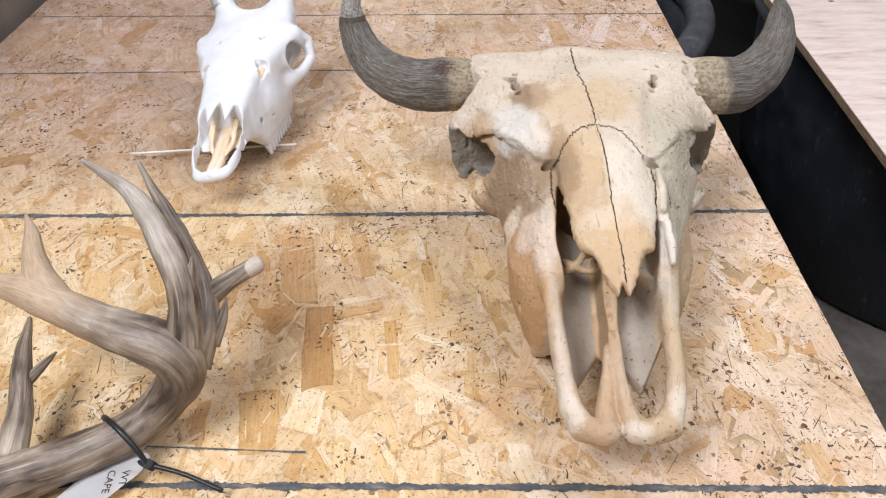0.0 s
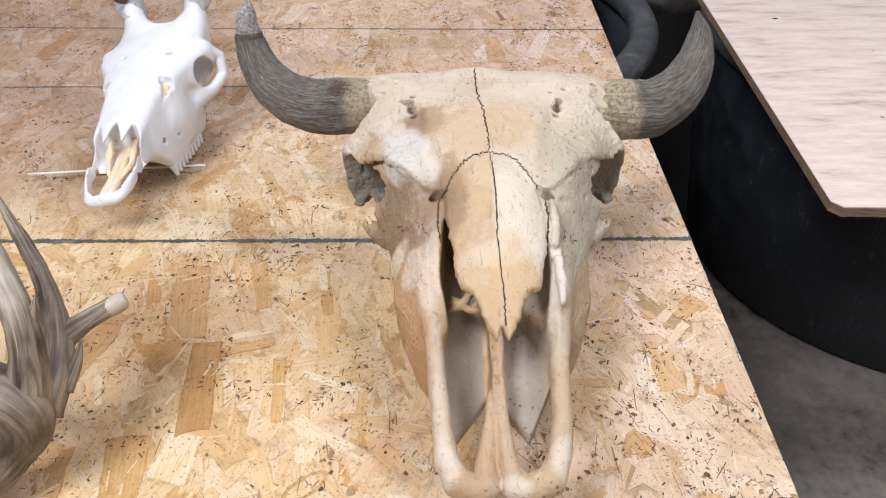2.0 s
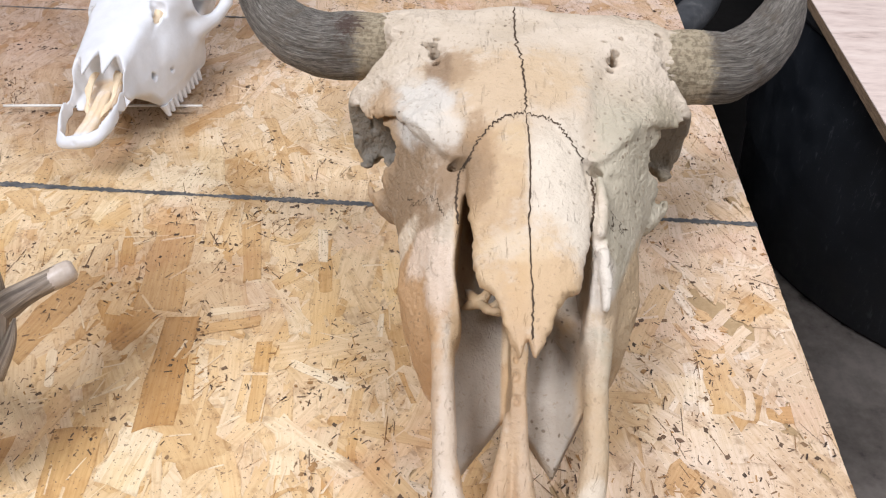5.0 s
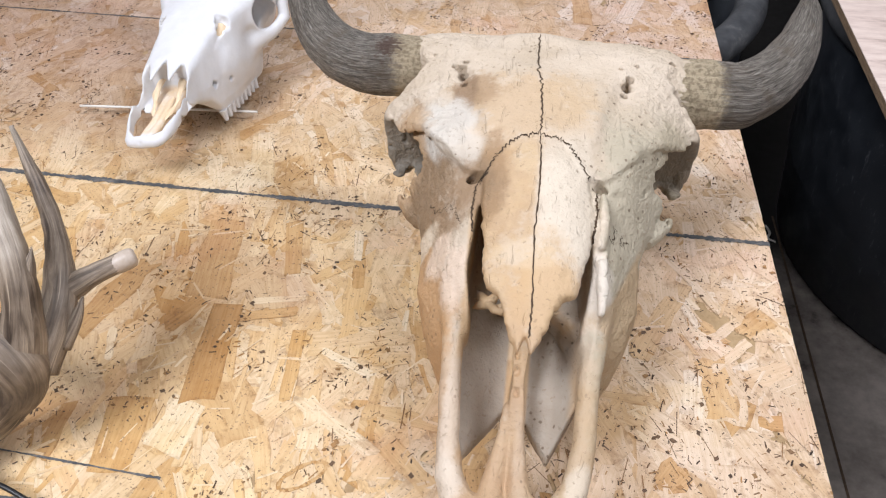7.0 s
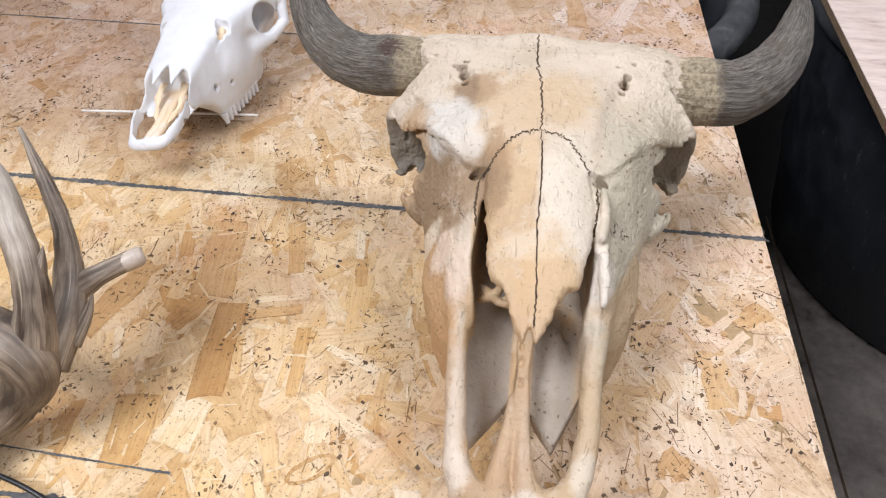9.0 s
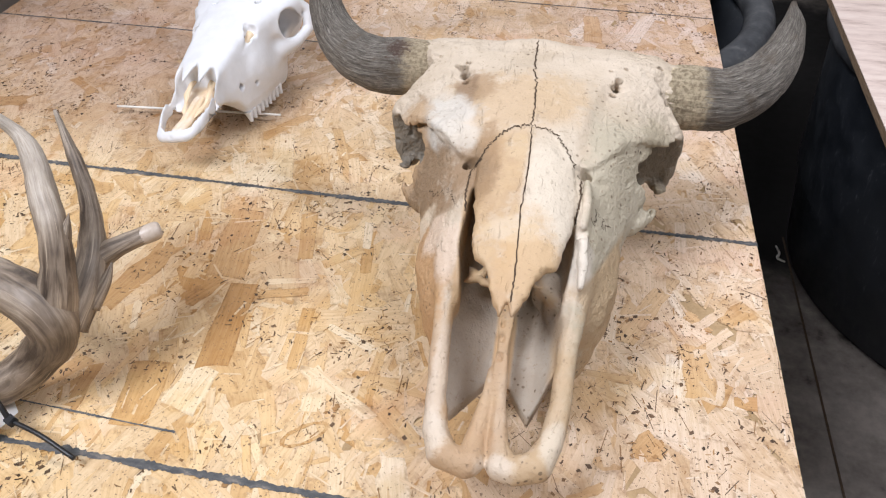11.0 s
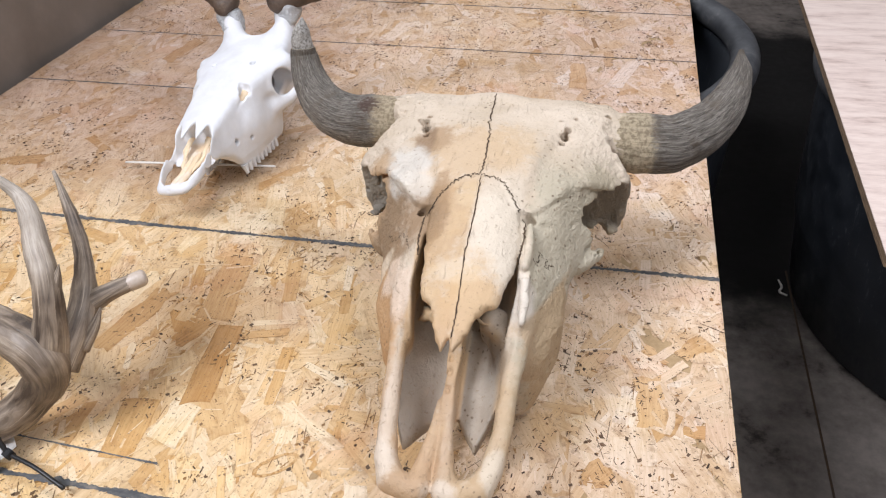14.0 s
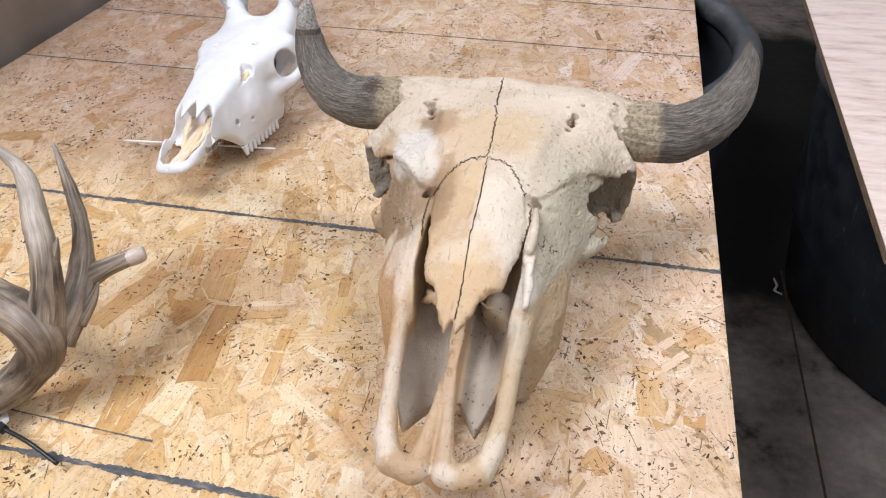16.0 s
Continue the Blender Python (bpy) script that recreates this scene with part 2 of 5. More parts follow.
        c = m.mix(m.math("MULTIPLY", m.span(speck, 0.26, 0.12), m.span(n1, 0.5, 0.62, 0.0, 0.8)), c, (0.13, 0.085, 0.05))
        c = m.mix(1.0, c, (0.96, 0.93, 0.88), "MULTIPLY")
        hair = m.noise(m.scaled(p, (1.0, 0.14, 1.0)), 190, 3, 0.6, 0.6)
        c = m.mix(m.math("MULTIPLY", m.span(hair, 0.62, 0.68), m.span(n2, 0.5, 0.62, 0.0, 0.25)), c, (0.22, 0.15, 0.09))
        lat = m.span(m.math("ABSOLUTE", x), 0.05, 0.085, 0.0, 1.0)
        n3 = m.math("MULTIPLY", n3, m.math("ADD", 0.7, m.math("MULTIPLY", lat, 1.6)))
        n3 = m.math("SUBTRACT", n3, m.math("MULTIPLY", m.span(hair, 0.6, 0.7), 0.5))
        rough, bumpy = 0.62, 0.9
    else:
        c = m.mix(m.span(n2, 0.35, 0.7), (0.72, 0.72, 0.735), (0.67, 0.665, 0.67))
        nose = m.math("MULTIPLY", m.span(m.math("ABSOLUTE", x), 0.024, 0.019), m.math("MULTIPLY", m.span(y, -0.07, -0.08), m.span(y, -0.168, -0.158)))
        nose = m.math("MULTIPLY", nose, m.span(z, 0.070, 0.062))
        c = m.mix(m.math("MULTIPLY", nose, m.span(n2, 0.3, 0.6, 0.6, 1.0)), c, (0.74, 0.56, 0.36))
        rough, bumpy = 0.5, 0.15
    h = m.math("ADD", m.math("MULTIPLY", n2, 0.7), m.math("MULTIPLY", n3, 0.4))
    h = m.math("ADD", h, m.math("MULTIPLY", m.noise(p, 105, 4, 0.65), 0.5))
    m.bs(Base_Color=c, Roughness=rough, Normal=m.bump(h, bumpy, 0.0028))
    m.b.inputs["Subsurface Weight"].default_value = 0.0
    return m.mat


def horn_material():
    m = Tree("horn_keratin")
    uv = m.n("UVMap", 0, {"uv_map": "UVMap"})
    u, v, _ = m.xyz(uv)
    p = m.coords()
    fib = m.noise(m.scaled(uv, (55, 120, 1)), 1.0, 8, 0.74, 1.4)
    lump = m.noise(p, 30, 5, 0.65)
    pore = m.noise(p, 260, 3, 0.6)
    c = m.ramp(fib, (0.36, (0.04, 0.034, 0.028)), (0.46, (0.14, 0.12, 0.098)), (0.55, (0.27, 0.237, 0.198)), (0.67, (0.52, 0.48, 0.43)))
    c = m.mix(m.span(lump, 0.5, 0.7, 0.0, 0.75), c, (0.15, 0.11, 0.075))
    # the sheath frays out over the porous bone of the core
    fray = m.math("ADD", u, m.math("MULTIPLY", m.math("SUBTRACT", fib, 0.5), 0.03))
    fray = m.math("ADD", fray, m.math("MULTIPLY", m.math("SUBTRACT", lump, 0.5), 0.03))
    c = m.mix(m.span(fray, 0.046, 0.036), c, m.mix(m.span(pore, 0.4, 0.65), (0.60, 0.49, 0.33), (0.34, 0.26, 0.165)))
    torn = m.n("VectorMath", "Value", {"operation": "DISTANCE"}, i0=p, i1=(-0.146, 0.128, 0.212))
    torn = m.math("ADD", torn, m.math("MULTIPLY", m.math("ADD", m.math("SUBTRACT", pore, 0.5), m.math("SUBTRACT", fib, 0.5)), 0.05))
    c = m.mix(m.span(torn, 0.017, 0.006, 0.0, 0.9), c, (0.10, 0.055, 0.038))
    m.bs(Base_Color=c, Roughness=0.62, Normal=m.bump(m.math("ADD", fib, m.math("MULTIPLY", lump, 0.4)), 1.0, 0.004))
    return m.mat


def plain(name, stops, scale, rough, bump=0.3, dist=0.001, metal=0.0, stretch=(1, 1, 1), detail=5.0):
    """A mottled surface: colour stops over a noise of that scale."""
    m = Tree(name)
    p = m.scaled(m.coords(), stretch)
    a, b = m.noise(p, scale, detail, 0.6), m.noise(p, scale * 7, 4, 0.6)
    f = m.math("ADD", m.math("MULTIPLY", a, 0.7), m.math("MULTIPLY", b, 0.3))
    m.bs(Base_Color=m.ramp(f, *stops), Roughness=m.span(b, 0.25, 0.75, rough - 0.08, rough + 0.1), Metallic=metal, Normal=m.bump(f, bump, dist))
    return m.mat


MAT_STRAND = strand_material()
MAT_BOARD = plain("board_core", [(0.3, (0.30, 0.19, 0.09)), (0.7, (0.5, 0.35, 0.19))], 60, 0.75, 0.6, 0.002)
MAT_BONE = bone_material("old_bone", True)
MAT_WHITE = bone_material("bleached_bone", False)
MAT_HORN = horn_material()
MAT_CHALK = plain("chalky_horn", [(0.36, (0.12, 0.105, 0.09)), (0.45, (0.27, 0.25, 0.225)), (0.54, (0.46, 0.44, 0.41)), (0.66, (0.62, 0.6, 0.57))], 300, 0.8, 0.8, 0.003)
MAT_CRACK = plain("crack_dirt", [(0.3, (0.03, 0.018, 0.01)), (0.7, (0.09, 0.055, 0.03))], 120, 0.9)
MAT_INK = plain("ink", [(0.34, (0.045, 0.047, 0.05)), (0.52, (0.09, 0.09, 0.09)), (0.66, (0.22, 0.19, 0.16))], 160, 0.7, stretch=(0.5, 1, 1))
def floor_material():
    m = Tree("concrete")
    p = m.coords()
    x, y, _ = m.xyz(p)
    a, b = m.noise(p, 5, 6, 0.65), m.noise(p, 38, 5, 0.65)
    f = m.math("ADD", m.math("MULTIPLY", a, 0.65), m.math("MULTIPLY", b, 0.35))
    c = m.ramp(f, (0.36, (0.045, 0.038, 0.034)), (0.44, (0.15, 0.128, 0.112)), (0.6, (0.25, 0.216, 0.19)))
    # deep shade of the gap between the tanks, put into the floor colour
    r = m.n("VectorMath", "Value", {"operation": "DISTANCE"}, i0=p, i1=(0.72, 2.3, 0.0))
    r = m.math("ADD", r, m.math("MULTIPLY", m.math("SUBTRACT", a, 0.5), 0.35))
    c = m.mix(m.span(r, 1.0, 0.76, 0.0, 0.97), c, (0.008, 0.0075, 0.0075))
    m.bs(Base_Color=c, Roughness=m.span(b, 0.25, 0.75, 0.75, 0.9), Normal=m.bump(f, 0.4, 0.002))
    m.b.inputs["Specular IOR Level"].default_value = 0.15
    return m.mat


MAT_FLOOR = floor_material()
def tank_material():
    m = Tree("black_poly")
    p = m.coords()
    a = m.noise(p, 16, 5, 0.6)
    c = m.ramp(a, (0.3, (0.010, 0.012, 0.016)), (0.75, (0.027, 0.031, 0.038)))
    scratch = m.noise(m.scaled(p, (1.0, 1.0, 0.22)), 150, 3, 0.6, 0.8)
    c = m.mix(m.math("MULTIPLY", m.span(scratch, 0.59, 0.68), m.span(a, 0.45, 0.62, 0.0, 0.7)), c, (0.11, 0.115, 0.125))
    c = m.mix(m.span(m.noise(p, 420, 2, 0.5), 0.69, 0.75, 0.0, 0.7), c, (0.15, 0.15, 0.15))
    m.bs(Base_Color=c, Roughness=m.span(a, 0.3, 0.7, 0.32, 0.5), Normal=m.bump(a, 0.2, 0.002))
    return m.mat


MAT_TANK = tank_material()
MAT_RIM = plain("worn_rubber", [(0.3, (0.02, 0.021, 0.024)), (0.55, (0.06, 0.062, 0.066)), (0.75, (0.17, 0.165, 0.16))], 22, 0.5, 0.4, 0.002)
MAT_PLY = plain("birch_ply", [(0.33, (0.42, 0.31, 0.265)), (0.44, (0.63, 0.50, 0.44)), (0.55, (0.72, 0.59, 0.52)), (0.72, (0.79, 0.68, 0.61))], 9, 0.55, 0.2, 0.0008, stretch=(1, 5, 1))
MAT_PLY_EDGE = plain("ply_edge", [(0.35, (0.10, 0.06, 0.035)), (0.65, (0.33, 0.22, 0.13))], 40, 0.8, stretch=(1, 1, 12))
def antler_material():
    m = Tree("antler")
    uv = m.n("UVMap", 0, {"uv_map": "UVMap"})
    p = m.coords()
    streak = m.noise(m.scaled(uv, (16, 11, 1)), 1.0, 6, 0.62, 0.9)
    fine = m.noise(m.scaled(uv, (70, 60, 1)), 1.0, 4, 0.6)
    lump = m.noise(p, 16, 4, 0.55)
    f = m.math("ADD", m.math("MULTIPLY", streak, 0.55), m.math("MULTIPLY", lump, 0.45))
    c = m.ramp(f, (0.38, (0.05, 0.034, 0.024)), (0.46, (0.155, 0.115, 0.083)), (0.54, (0.285, 0.222, 0.165)), (0.64, (0.50, 0.42, 0.335)))
    c = m.mix(m.span(fine, 0.6, 0.75, 0.0, 0.5), c, (0.09, 0.065, 0.045))
    px, _, pz = m.xyz(p)
    tan = m.math("MULTIPLY", m.span(m.math("ADD", px, m.math("MULTIPLY", m.math("SUBTRACT", streak, 0.5), 0.1)), -0.215, -0.27), m.span(pz, 0.63, 0.67))
    c = m.mix(m.math("MULTIPLY", tan, 0.75), c, m.mix(m.span(fine, 0.4, 0.65), (0.60, 0.43, 0.28), (0.47, 0.33, 0.21)))
    c = m.mix(m.math("MULTIPLY", m.span(m.noise(m.scaled(uv, (9, 26, 1)), 1.0, 4, 0.5, 0.5), 0.62, 0.68), 0.5), c, (0.58, 0.47, 0.35))
    c = m.mix(m.math("MULTIPLY", m.span(m.math("ADD", pz, m.math("MULTIPLY", m.math("SUBTRACT", lump, 0.5), 0.06)), 0.725, 0.79), 0.75), c, m.mix(m.span(fine, 0.4, 0.65), (0.55, 0.49, 0.42), (0.40, 0.34, 0.28)))
    m.bs(Base_Color=c, Roughness=0.45, Normal=m.bump(m.math("ADD", streak, m.math("MULTIPLY", fine, 0.4)), 0.5, 0.0025))
    return m.mat


MAT_ANTLER = antler_material()
MAT_ANTLER_TIP = plain("polished_tip", [(0.3, (0.36, 0.27, 0.205)), (0.7, (0.56, 0.48, 0.405))], 40, 0.4)
MAT_DARK_ANTLER = plain("dark_antler", [(0.3, (0.035, 0.022, 0.015)), (0.55, (0.10, 0.065, 0.045)), (0.78, (0.2, 0.145, 0.1))], 40, 0.55, 0.9, 0.003)
MAT_TAPE = plain("taupe_board", [(0.3, (0.18, 0.145, 0.118)), (0.7, (0.26, 0.215, 0.18))], 7, 0.8, 0.2)
MAT_POST = plain("brown_post", [(0.3, (0.05, 0.022, 0.018)), (0.7, (0.10, 0.05, 0.04))], 15, 0.7)
MAT_WALL = plain("wall_paint", [(0.3, (0.27, 0.26, 0.25)), (0.7, (0.34, 0.33, 0.32))], 3, 0.8)
MAT_TIE = plain("black_nylon", [(0.3, (0.008, 0.008, 0.009)), (0.7, (0.02, 0.02, 0.022))], 80, 0.4)
MAT_PAPER = plain("tag_paper", [(0.3, (0.74, 0.74, 0.75)), (0.7, (0.8, 0.8, 0.8))], 40, 0.6, 0.1)
MAT_PEN = plain("pen", [(0.3, (0.02, 0.02, 0.03)), (0.7, (0.05, 0.05, 0.06))], 200, 0.6)
MAT_STICK = plain("white_stick", [(0.3, (0.68, 0.64, 0.58)), (0.7, (0.78, 0.75, 0.7))], 60, 0.6)
MAT_CREAM = plain("thin_bone", [(0.3, (0.70, 0.50, 0.30)), (0.7, (0.84, 0.70, 0.5))], 70, 0.55)


def glue_material():
    m = Tree("clear_glue")
    m.bs(Base_Color=(0.97, 0.975, 0.98), Roughness=0.10, Normal=m.bump(m.noise(m.coords(), 210, 5, 0.7), 1.0, 0.008))
    m.b.inputs["Transmission Weight"].default_value = 0.4
    m.b.inputs["IOR"].default_value = 1.4
    return m.mat


MAT_GLUE = glue_material()


# ---- mesh helpers ----
def mesh_of(name, verts, faces, smooth=True):
    me = bpy.data.meshes.new(name)
    me.from_pydata([tuple(map(float, v)) for v in verts], [], [tuple(map(int, f)) for f in faces])
    if smooth:
        me.polygons.foreach_set("use_smooth", [True] * len(me.polygons))
    me.update()
    return me


def part(name, me, material, parent=None, label="", m=None):
    if isinstance(me, bmesh.types.BMesh):
        bm, me = me, bpy.data.meshes.new(name)
        bm.to_mesh(me)
        bm.free()
    if not me.materials:
        me.materials.append(material)
    ob = new(name, me)
    if parent is not None:
        ob.parent = parent
    if m is not None:
        ob.matrix_basis = m
    if label:
        tagged(ob, label)
    return ob


def thing(name, m, label, category, group="", kind=""):
    ob = new(name)
    ob.matrix_basis = m
    ob.empty_display_size = 0.05
    return tagged(ob, label, category, group, kind)


def box(x0, x1, y0, y1, z0, z1, bevel=0.0):
    bm = bmesh.new()
    bmesh.ops.create_cube(bm, size=1.0, matrix=Matrix.LocRotScale(((x0 + x1) / 2, (y0 + y1) / 2, (z0 + z1) / 2), None, (x1 - x0, y1 - y0, z1 - z0)))
    if bevel:
        bmesh.ops.bevel(bm, geom=bm.edges[:], offset=bevel, segments=2, affect="EDGES")
    return bm


def spline(points, n):
    """Catmull-Rom through rows of numbers."""
    p = np.array(points, float)
    p = np.vstack([2 * p[0] - p[1], p, 2 * p[-1] - p[-2]])
    out = []
    for s in np.linspace(0, len(p) - 3 - 1e-9, n):
        i = int(s)
        f = s - i
        a, b, c, d = p[i : i + 4]
        out.append(0.5 * (2 * b + (c - a) * f + (2 * a - 5 * b + 4 * c - d) * f * f + (3 * b - a - 3 * c + d) * f**3))
    return np.array(out)


def lattice_noise(P, scale, seed):
    """Smooth noise in -1..1 at points P (..., 3)."""
    table = np.random.default_rng(seed).uniform(-1, 1, (32, 32, 32))
    q = P * scale
    i = np.floor(q).astype(int)
    f = q - i
    f = f * f * (3 - 2 * f)
    out = 0
    for dx in (0, 1):
        for dy in (0, 1):
            for dz in (0, 1):
                w = (f[..., 0] if dx else 1 - f[..., 0]) * (f[..., 1] if dy else 1 - f[..., 1]) * (f[..., 2] if dz else 1 - f[..., 2])
                out = out + w * table[(i[..., 0] + dx) % 32, (i[..., 1] + dy) % 32, (i[..., 2] + dz) % 32]
    return out


def tube(points, rings=40, sides=20, rough=0.0, seed=0, squash=1.0, cap=True, ridges=0.0):
    """A tapered tube: rows of x, y, z, radius; ridges: depth of grooves along it. UV: u along its length in metres, v round it."""
    s = spline(points, rings)
    c, r = s[:, :3], np.maximum(s[:, 3], 0.0005)
    tan = np.gradient(c, axis=0)
    tan /= np.linalg.norm(tan, axis=1)[:, None]
    side = np.cross(tan[0], (0.13, 0.21, 0.97))
    verts, us = [], np.r_[0, np.cumsum(np.linalg.norm(np.diff(c, axis=0), axis=1))]
    side /= np.linalg.norm(side)
    for k in range(rings):
        side = side - tan[k] * (side @ tan[k])
        side /= np.linalg.norm(side)
        up = np.cross(tan[k], side)
        a = np.linspace(0, 2 * np.pi, sides, endpoint=False)
        ring = c[k] + r[k] * (np.cos(a)[:, None] * side + squash * np.sin(a)[:, None] * up)
        if ridges:
            q = np.stack([8 * np.cos(a), 8 * np.sin(a), np.full(sides, us[k] * 26)], 1)
            g = lattice_noise(q, 1.0, seed + 5) + 0.6 * lattice_noise(q * (2.1, 2.1, 1.7), 1.0, seed + 6)
            ring += (ring - c[k]) / r[k] * (ridges * min(1, r[k] / 0.02) * (0.4 - np.abs(g)))[:, None]
        verts.append(ring)
    verts = np.array(verts)
    if rough:
        d = verts - c[:, None]
        d /= np.linalg.norm(d, axis=2)[..., None]
        verts = verts + d * (rough * (lattice_noise(verts, 90, seed) + 0.8 * lattice_noise(verts, 35, seed + 1)))[..., None]
    verts = verts.reshape(-1, 3)
    faces, uvs = [], []
    for k in range(rings - 1):
        for j in range(sides):
            jn = (j + 1) % sides
            faces.append((k * sides + j, k * sides + jn, (k + 1) * sides + jn, (k + 1) * sides + j))
            uvs += [(us[k], j / sides), (us[k], (j + 1) / sides), (us[k + 1], (j + 1) / sides), (us[k + 1], j / sides)]
    if cap:
        faces += [tuple(range(sides - 1, -1, -1)), tuple(range((rings - 1) * sides, rings * sides))]
        uvs += [(0, j / sides) for j in range(sides)] * 2
    me = mesh_of("tube", verts, faces)
    layer = me.uv_layers.new(name="UVMap")
    layer.data.foreach_set("uv", np.array(uvs, float).ravel())
    return me


# ---- solid sculpting on a grid ----
def sd_ball(P, c, r):
    """An ellipsoid."""
    r = np.array(r)
    q = (P - np.array(c)) / r
    k0, k1 = np.linalg.norm(q, axis=-1), np.linalg.norm(q / r, axis=-1)
    return k0 * (k0 - 1) / np.maximum(k1, 1e-9)


def sd_rod(P, a, b, ra, rb):
    """A capsule whose radius runs from ra to rb."""
    a, b = np.array(a, float), np.array(b, float)
    h = np.clip(((P - a) @ (b - a)) / ((b - a) @ (b - a)), 0, 1)
    return np.linalg.norm(P - a - h[..., None] * (b - a), axis=-1) - (ra + (rb - ra) * h)


def sd_chain(P, rows):
    """Rods through rows of x, y, z, radius."""
    d = None
    for p, q in zip(rows, rows[1:]):
        e = sd_rod(P, p[:3], q[:3], p[3], q[3])
        d = e if d is None else np.minimum(d, e)
    return d


def sd_box(P, c, half, r):
    q = np.abs(P - np.array(c)) - (np.array(half) - r)
    return np.linalg.norm(np.maximum(q, 0), axis=-1) + np.minimum(q.max(-1), 0) - r


def join(a, b, k):
    h = np.clip(0.5 + 0.5 * (b - a) / k, 0, 1)
    return b + (a - b) * h - k * h * (1 - h)


def cut(a, b, k):
    return -join(-a, b, k)


def smax(a, b, k):
    return -join(-a, -b, k)


def skin(f, low, high, step, name):
    """The surface f = 0, meshed by surface nets."""
    low, high = np.array(low, float), np.array(high, float)
    n = np.ceil((high - low) / step).astype(int) + 1
    axes = [low[i] + step * np.arange(n[i]) for i in range(3)]
    # coarse blocks first; only those near the surface are worked out finely
    B = 6
    nb = -(-n // B)
    mids = np.stack(np.meshgrid(*[low[i] + step * (B * np.arange(nb[i]) + (B - 1) / 2) for i in range(3)], indexing="ij"), -1)
    C = f(mids)
    F = np.repeat(np.repeat(np.repeat(C, B, 0), B, 1), B, 2)
    near = np.argwhere(np.abs(C) < 1.6 * B * step)
    inner = np.stack(np.meshgrid(*[np.arange(B)] * 3, indexing="ij"), -1).reshape(-1, 3)
    for chunk in np.array_split(near, max(1, len(near) // 1500)):
        k = (chunk[:, None] * B + inner[None]).reshape(-1, 3)
        F[k[:, 0], k[:, 1], k[:, 2]] = f(low + step * k)
    F = F[: n[0], : n[1], : n[2]]
    m = n - 1
    total, count = np.zeros((*m, 3)), np.zeros(m)
    cells = np.stack(np.meshgrid(*[np.arange(k) for k in m], indexing="ij"), -1).astype(float)
    corner = lambda o: F[o[0] : o[0] + m[0], o[1] : o[1] + m[1], o[2] : o[2] + m[2]]
    for axis in range(3):
        others = [i for i in range(3) if i != axis]
        for s in (0, 1):
            for t in (0, 1):
                o = [0, 0, 0]
                o[others[0]], o[others[1]] = s, t
                e = list(o)
                e[axis] = 1
                f0, f1 = corner(o), corner(e)
                hit = (f0 < 0) != (f1 < 0)
                w = np.where(hit, f0 / np.where(hit, f0 - f1, 1), 0)
                total[hit] += np.array(o, float)
                total[..., axis] += w * hit
                count += hit
    active = count > 0
    ids = np.full(m, -1)
    ids[active] = np.arange(active.sum())
    verts = low + step * (cells[active] + total[active] / count[active][:, None])
    quads = []
    for axis in range(3):
        u, v = (axis + 1) % 3, (axis + 2) % 3
        sl0, sl1 = [slice(1, -1)] * 3, [slice(1, -1)] * 3
        sl0[axis], sl1[axis] = slice(0, -1), slice(1, None)
        a, b = F[tuple(sl0)] < 0, F[tuple(sl1)] < 0
        for flip, mask in ((False, a & ~b), (True, ~a & b)):
            k = np.argwhere(mask)
            k[:, u] += 1
            k[:, v] += 1
            du, dv = np.eye(3, dtype=int)[u], np.eye(3, dtype=int)[v]
            q = np.stack([ids[tuple((k + o).T)] for o in (-du - dv, -dv, 0 * du, -du)], 1)
            quads.append(q[:, ::-1] if flip else q)
    return mesh_of(name, verts, np.vstack(quads))


def interp(y, ys, vs):
    return np.interp(y, ys, vs)


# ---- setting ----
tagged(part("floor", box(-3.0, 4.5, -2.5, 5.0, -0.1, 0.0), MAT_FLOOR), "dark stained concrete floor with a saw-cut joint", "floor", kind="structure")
# walls and ceiling are out of view, added to bounce the lamp light
for nm, b in (("wall_north", (-3.0, 4.5, 5.0, 5.1, -0.1, 3.1)), ("wall_south", (-3.0, 4.5, -2.6, -2.5, -0.1, 3.1)), ("wall_east", (4.5, 4.6, -2.6, 5.1, -0.1, 3.1)), ("wall_west", (-3.1, -3.0, -2.6, 5.1, -0.1, 3.1))):
    tagged(part(nm, box(*b), MAT_WALL), "unseen plain grey wall added to close the room", "wall", kind="structure")
tagged(part("ceiling", box(-3.0, 4.5, -2.5, 5.0, 3.0, 3.1), MAT_WALL), "unseen plain grey ceiling added to close the room", "ceiling", kind="structure")


# ---- particle-board sheet ----
SHEET = (-0.749, 0.47, 0.12, 2.56)
sheet = thing("strand_board", pose(0, 0, 0), "pale oriented strand board sheet with ruled ink lines on tank", "board")
part("panel", box(SHEET[0], SHEET[1], SHEET[2], SHEET[3], TOP - 0.0117, TOP - 0.0015, 0.0006), MAT_BOARD, sheet)


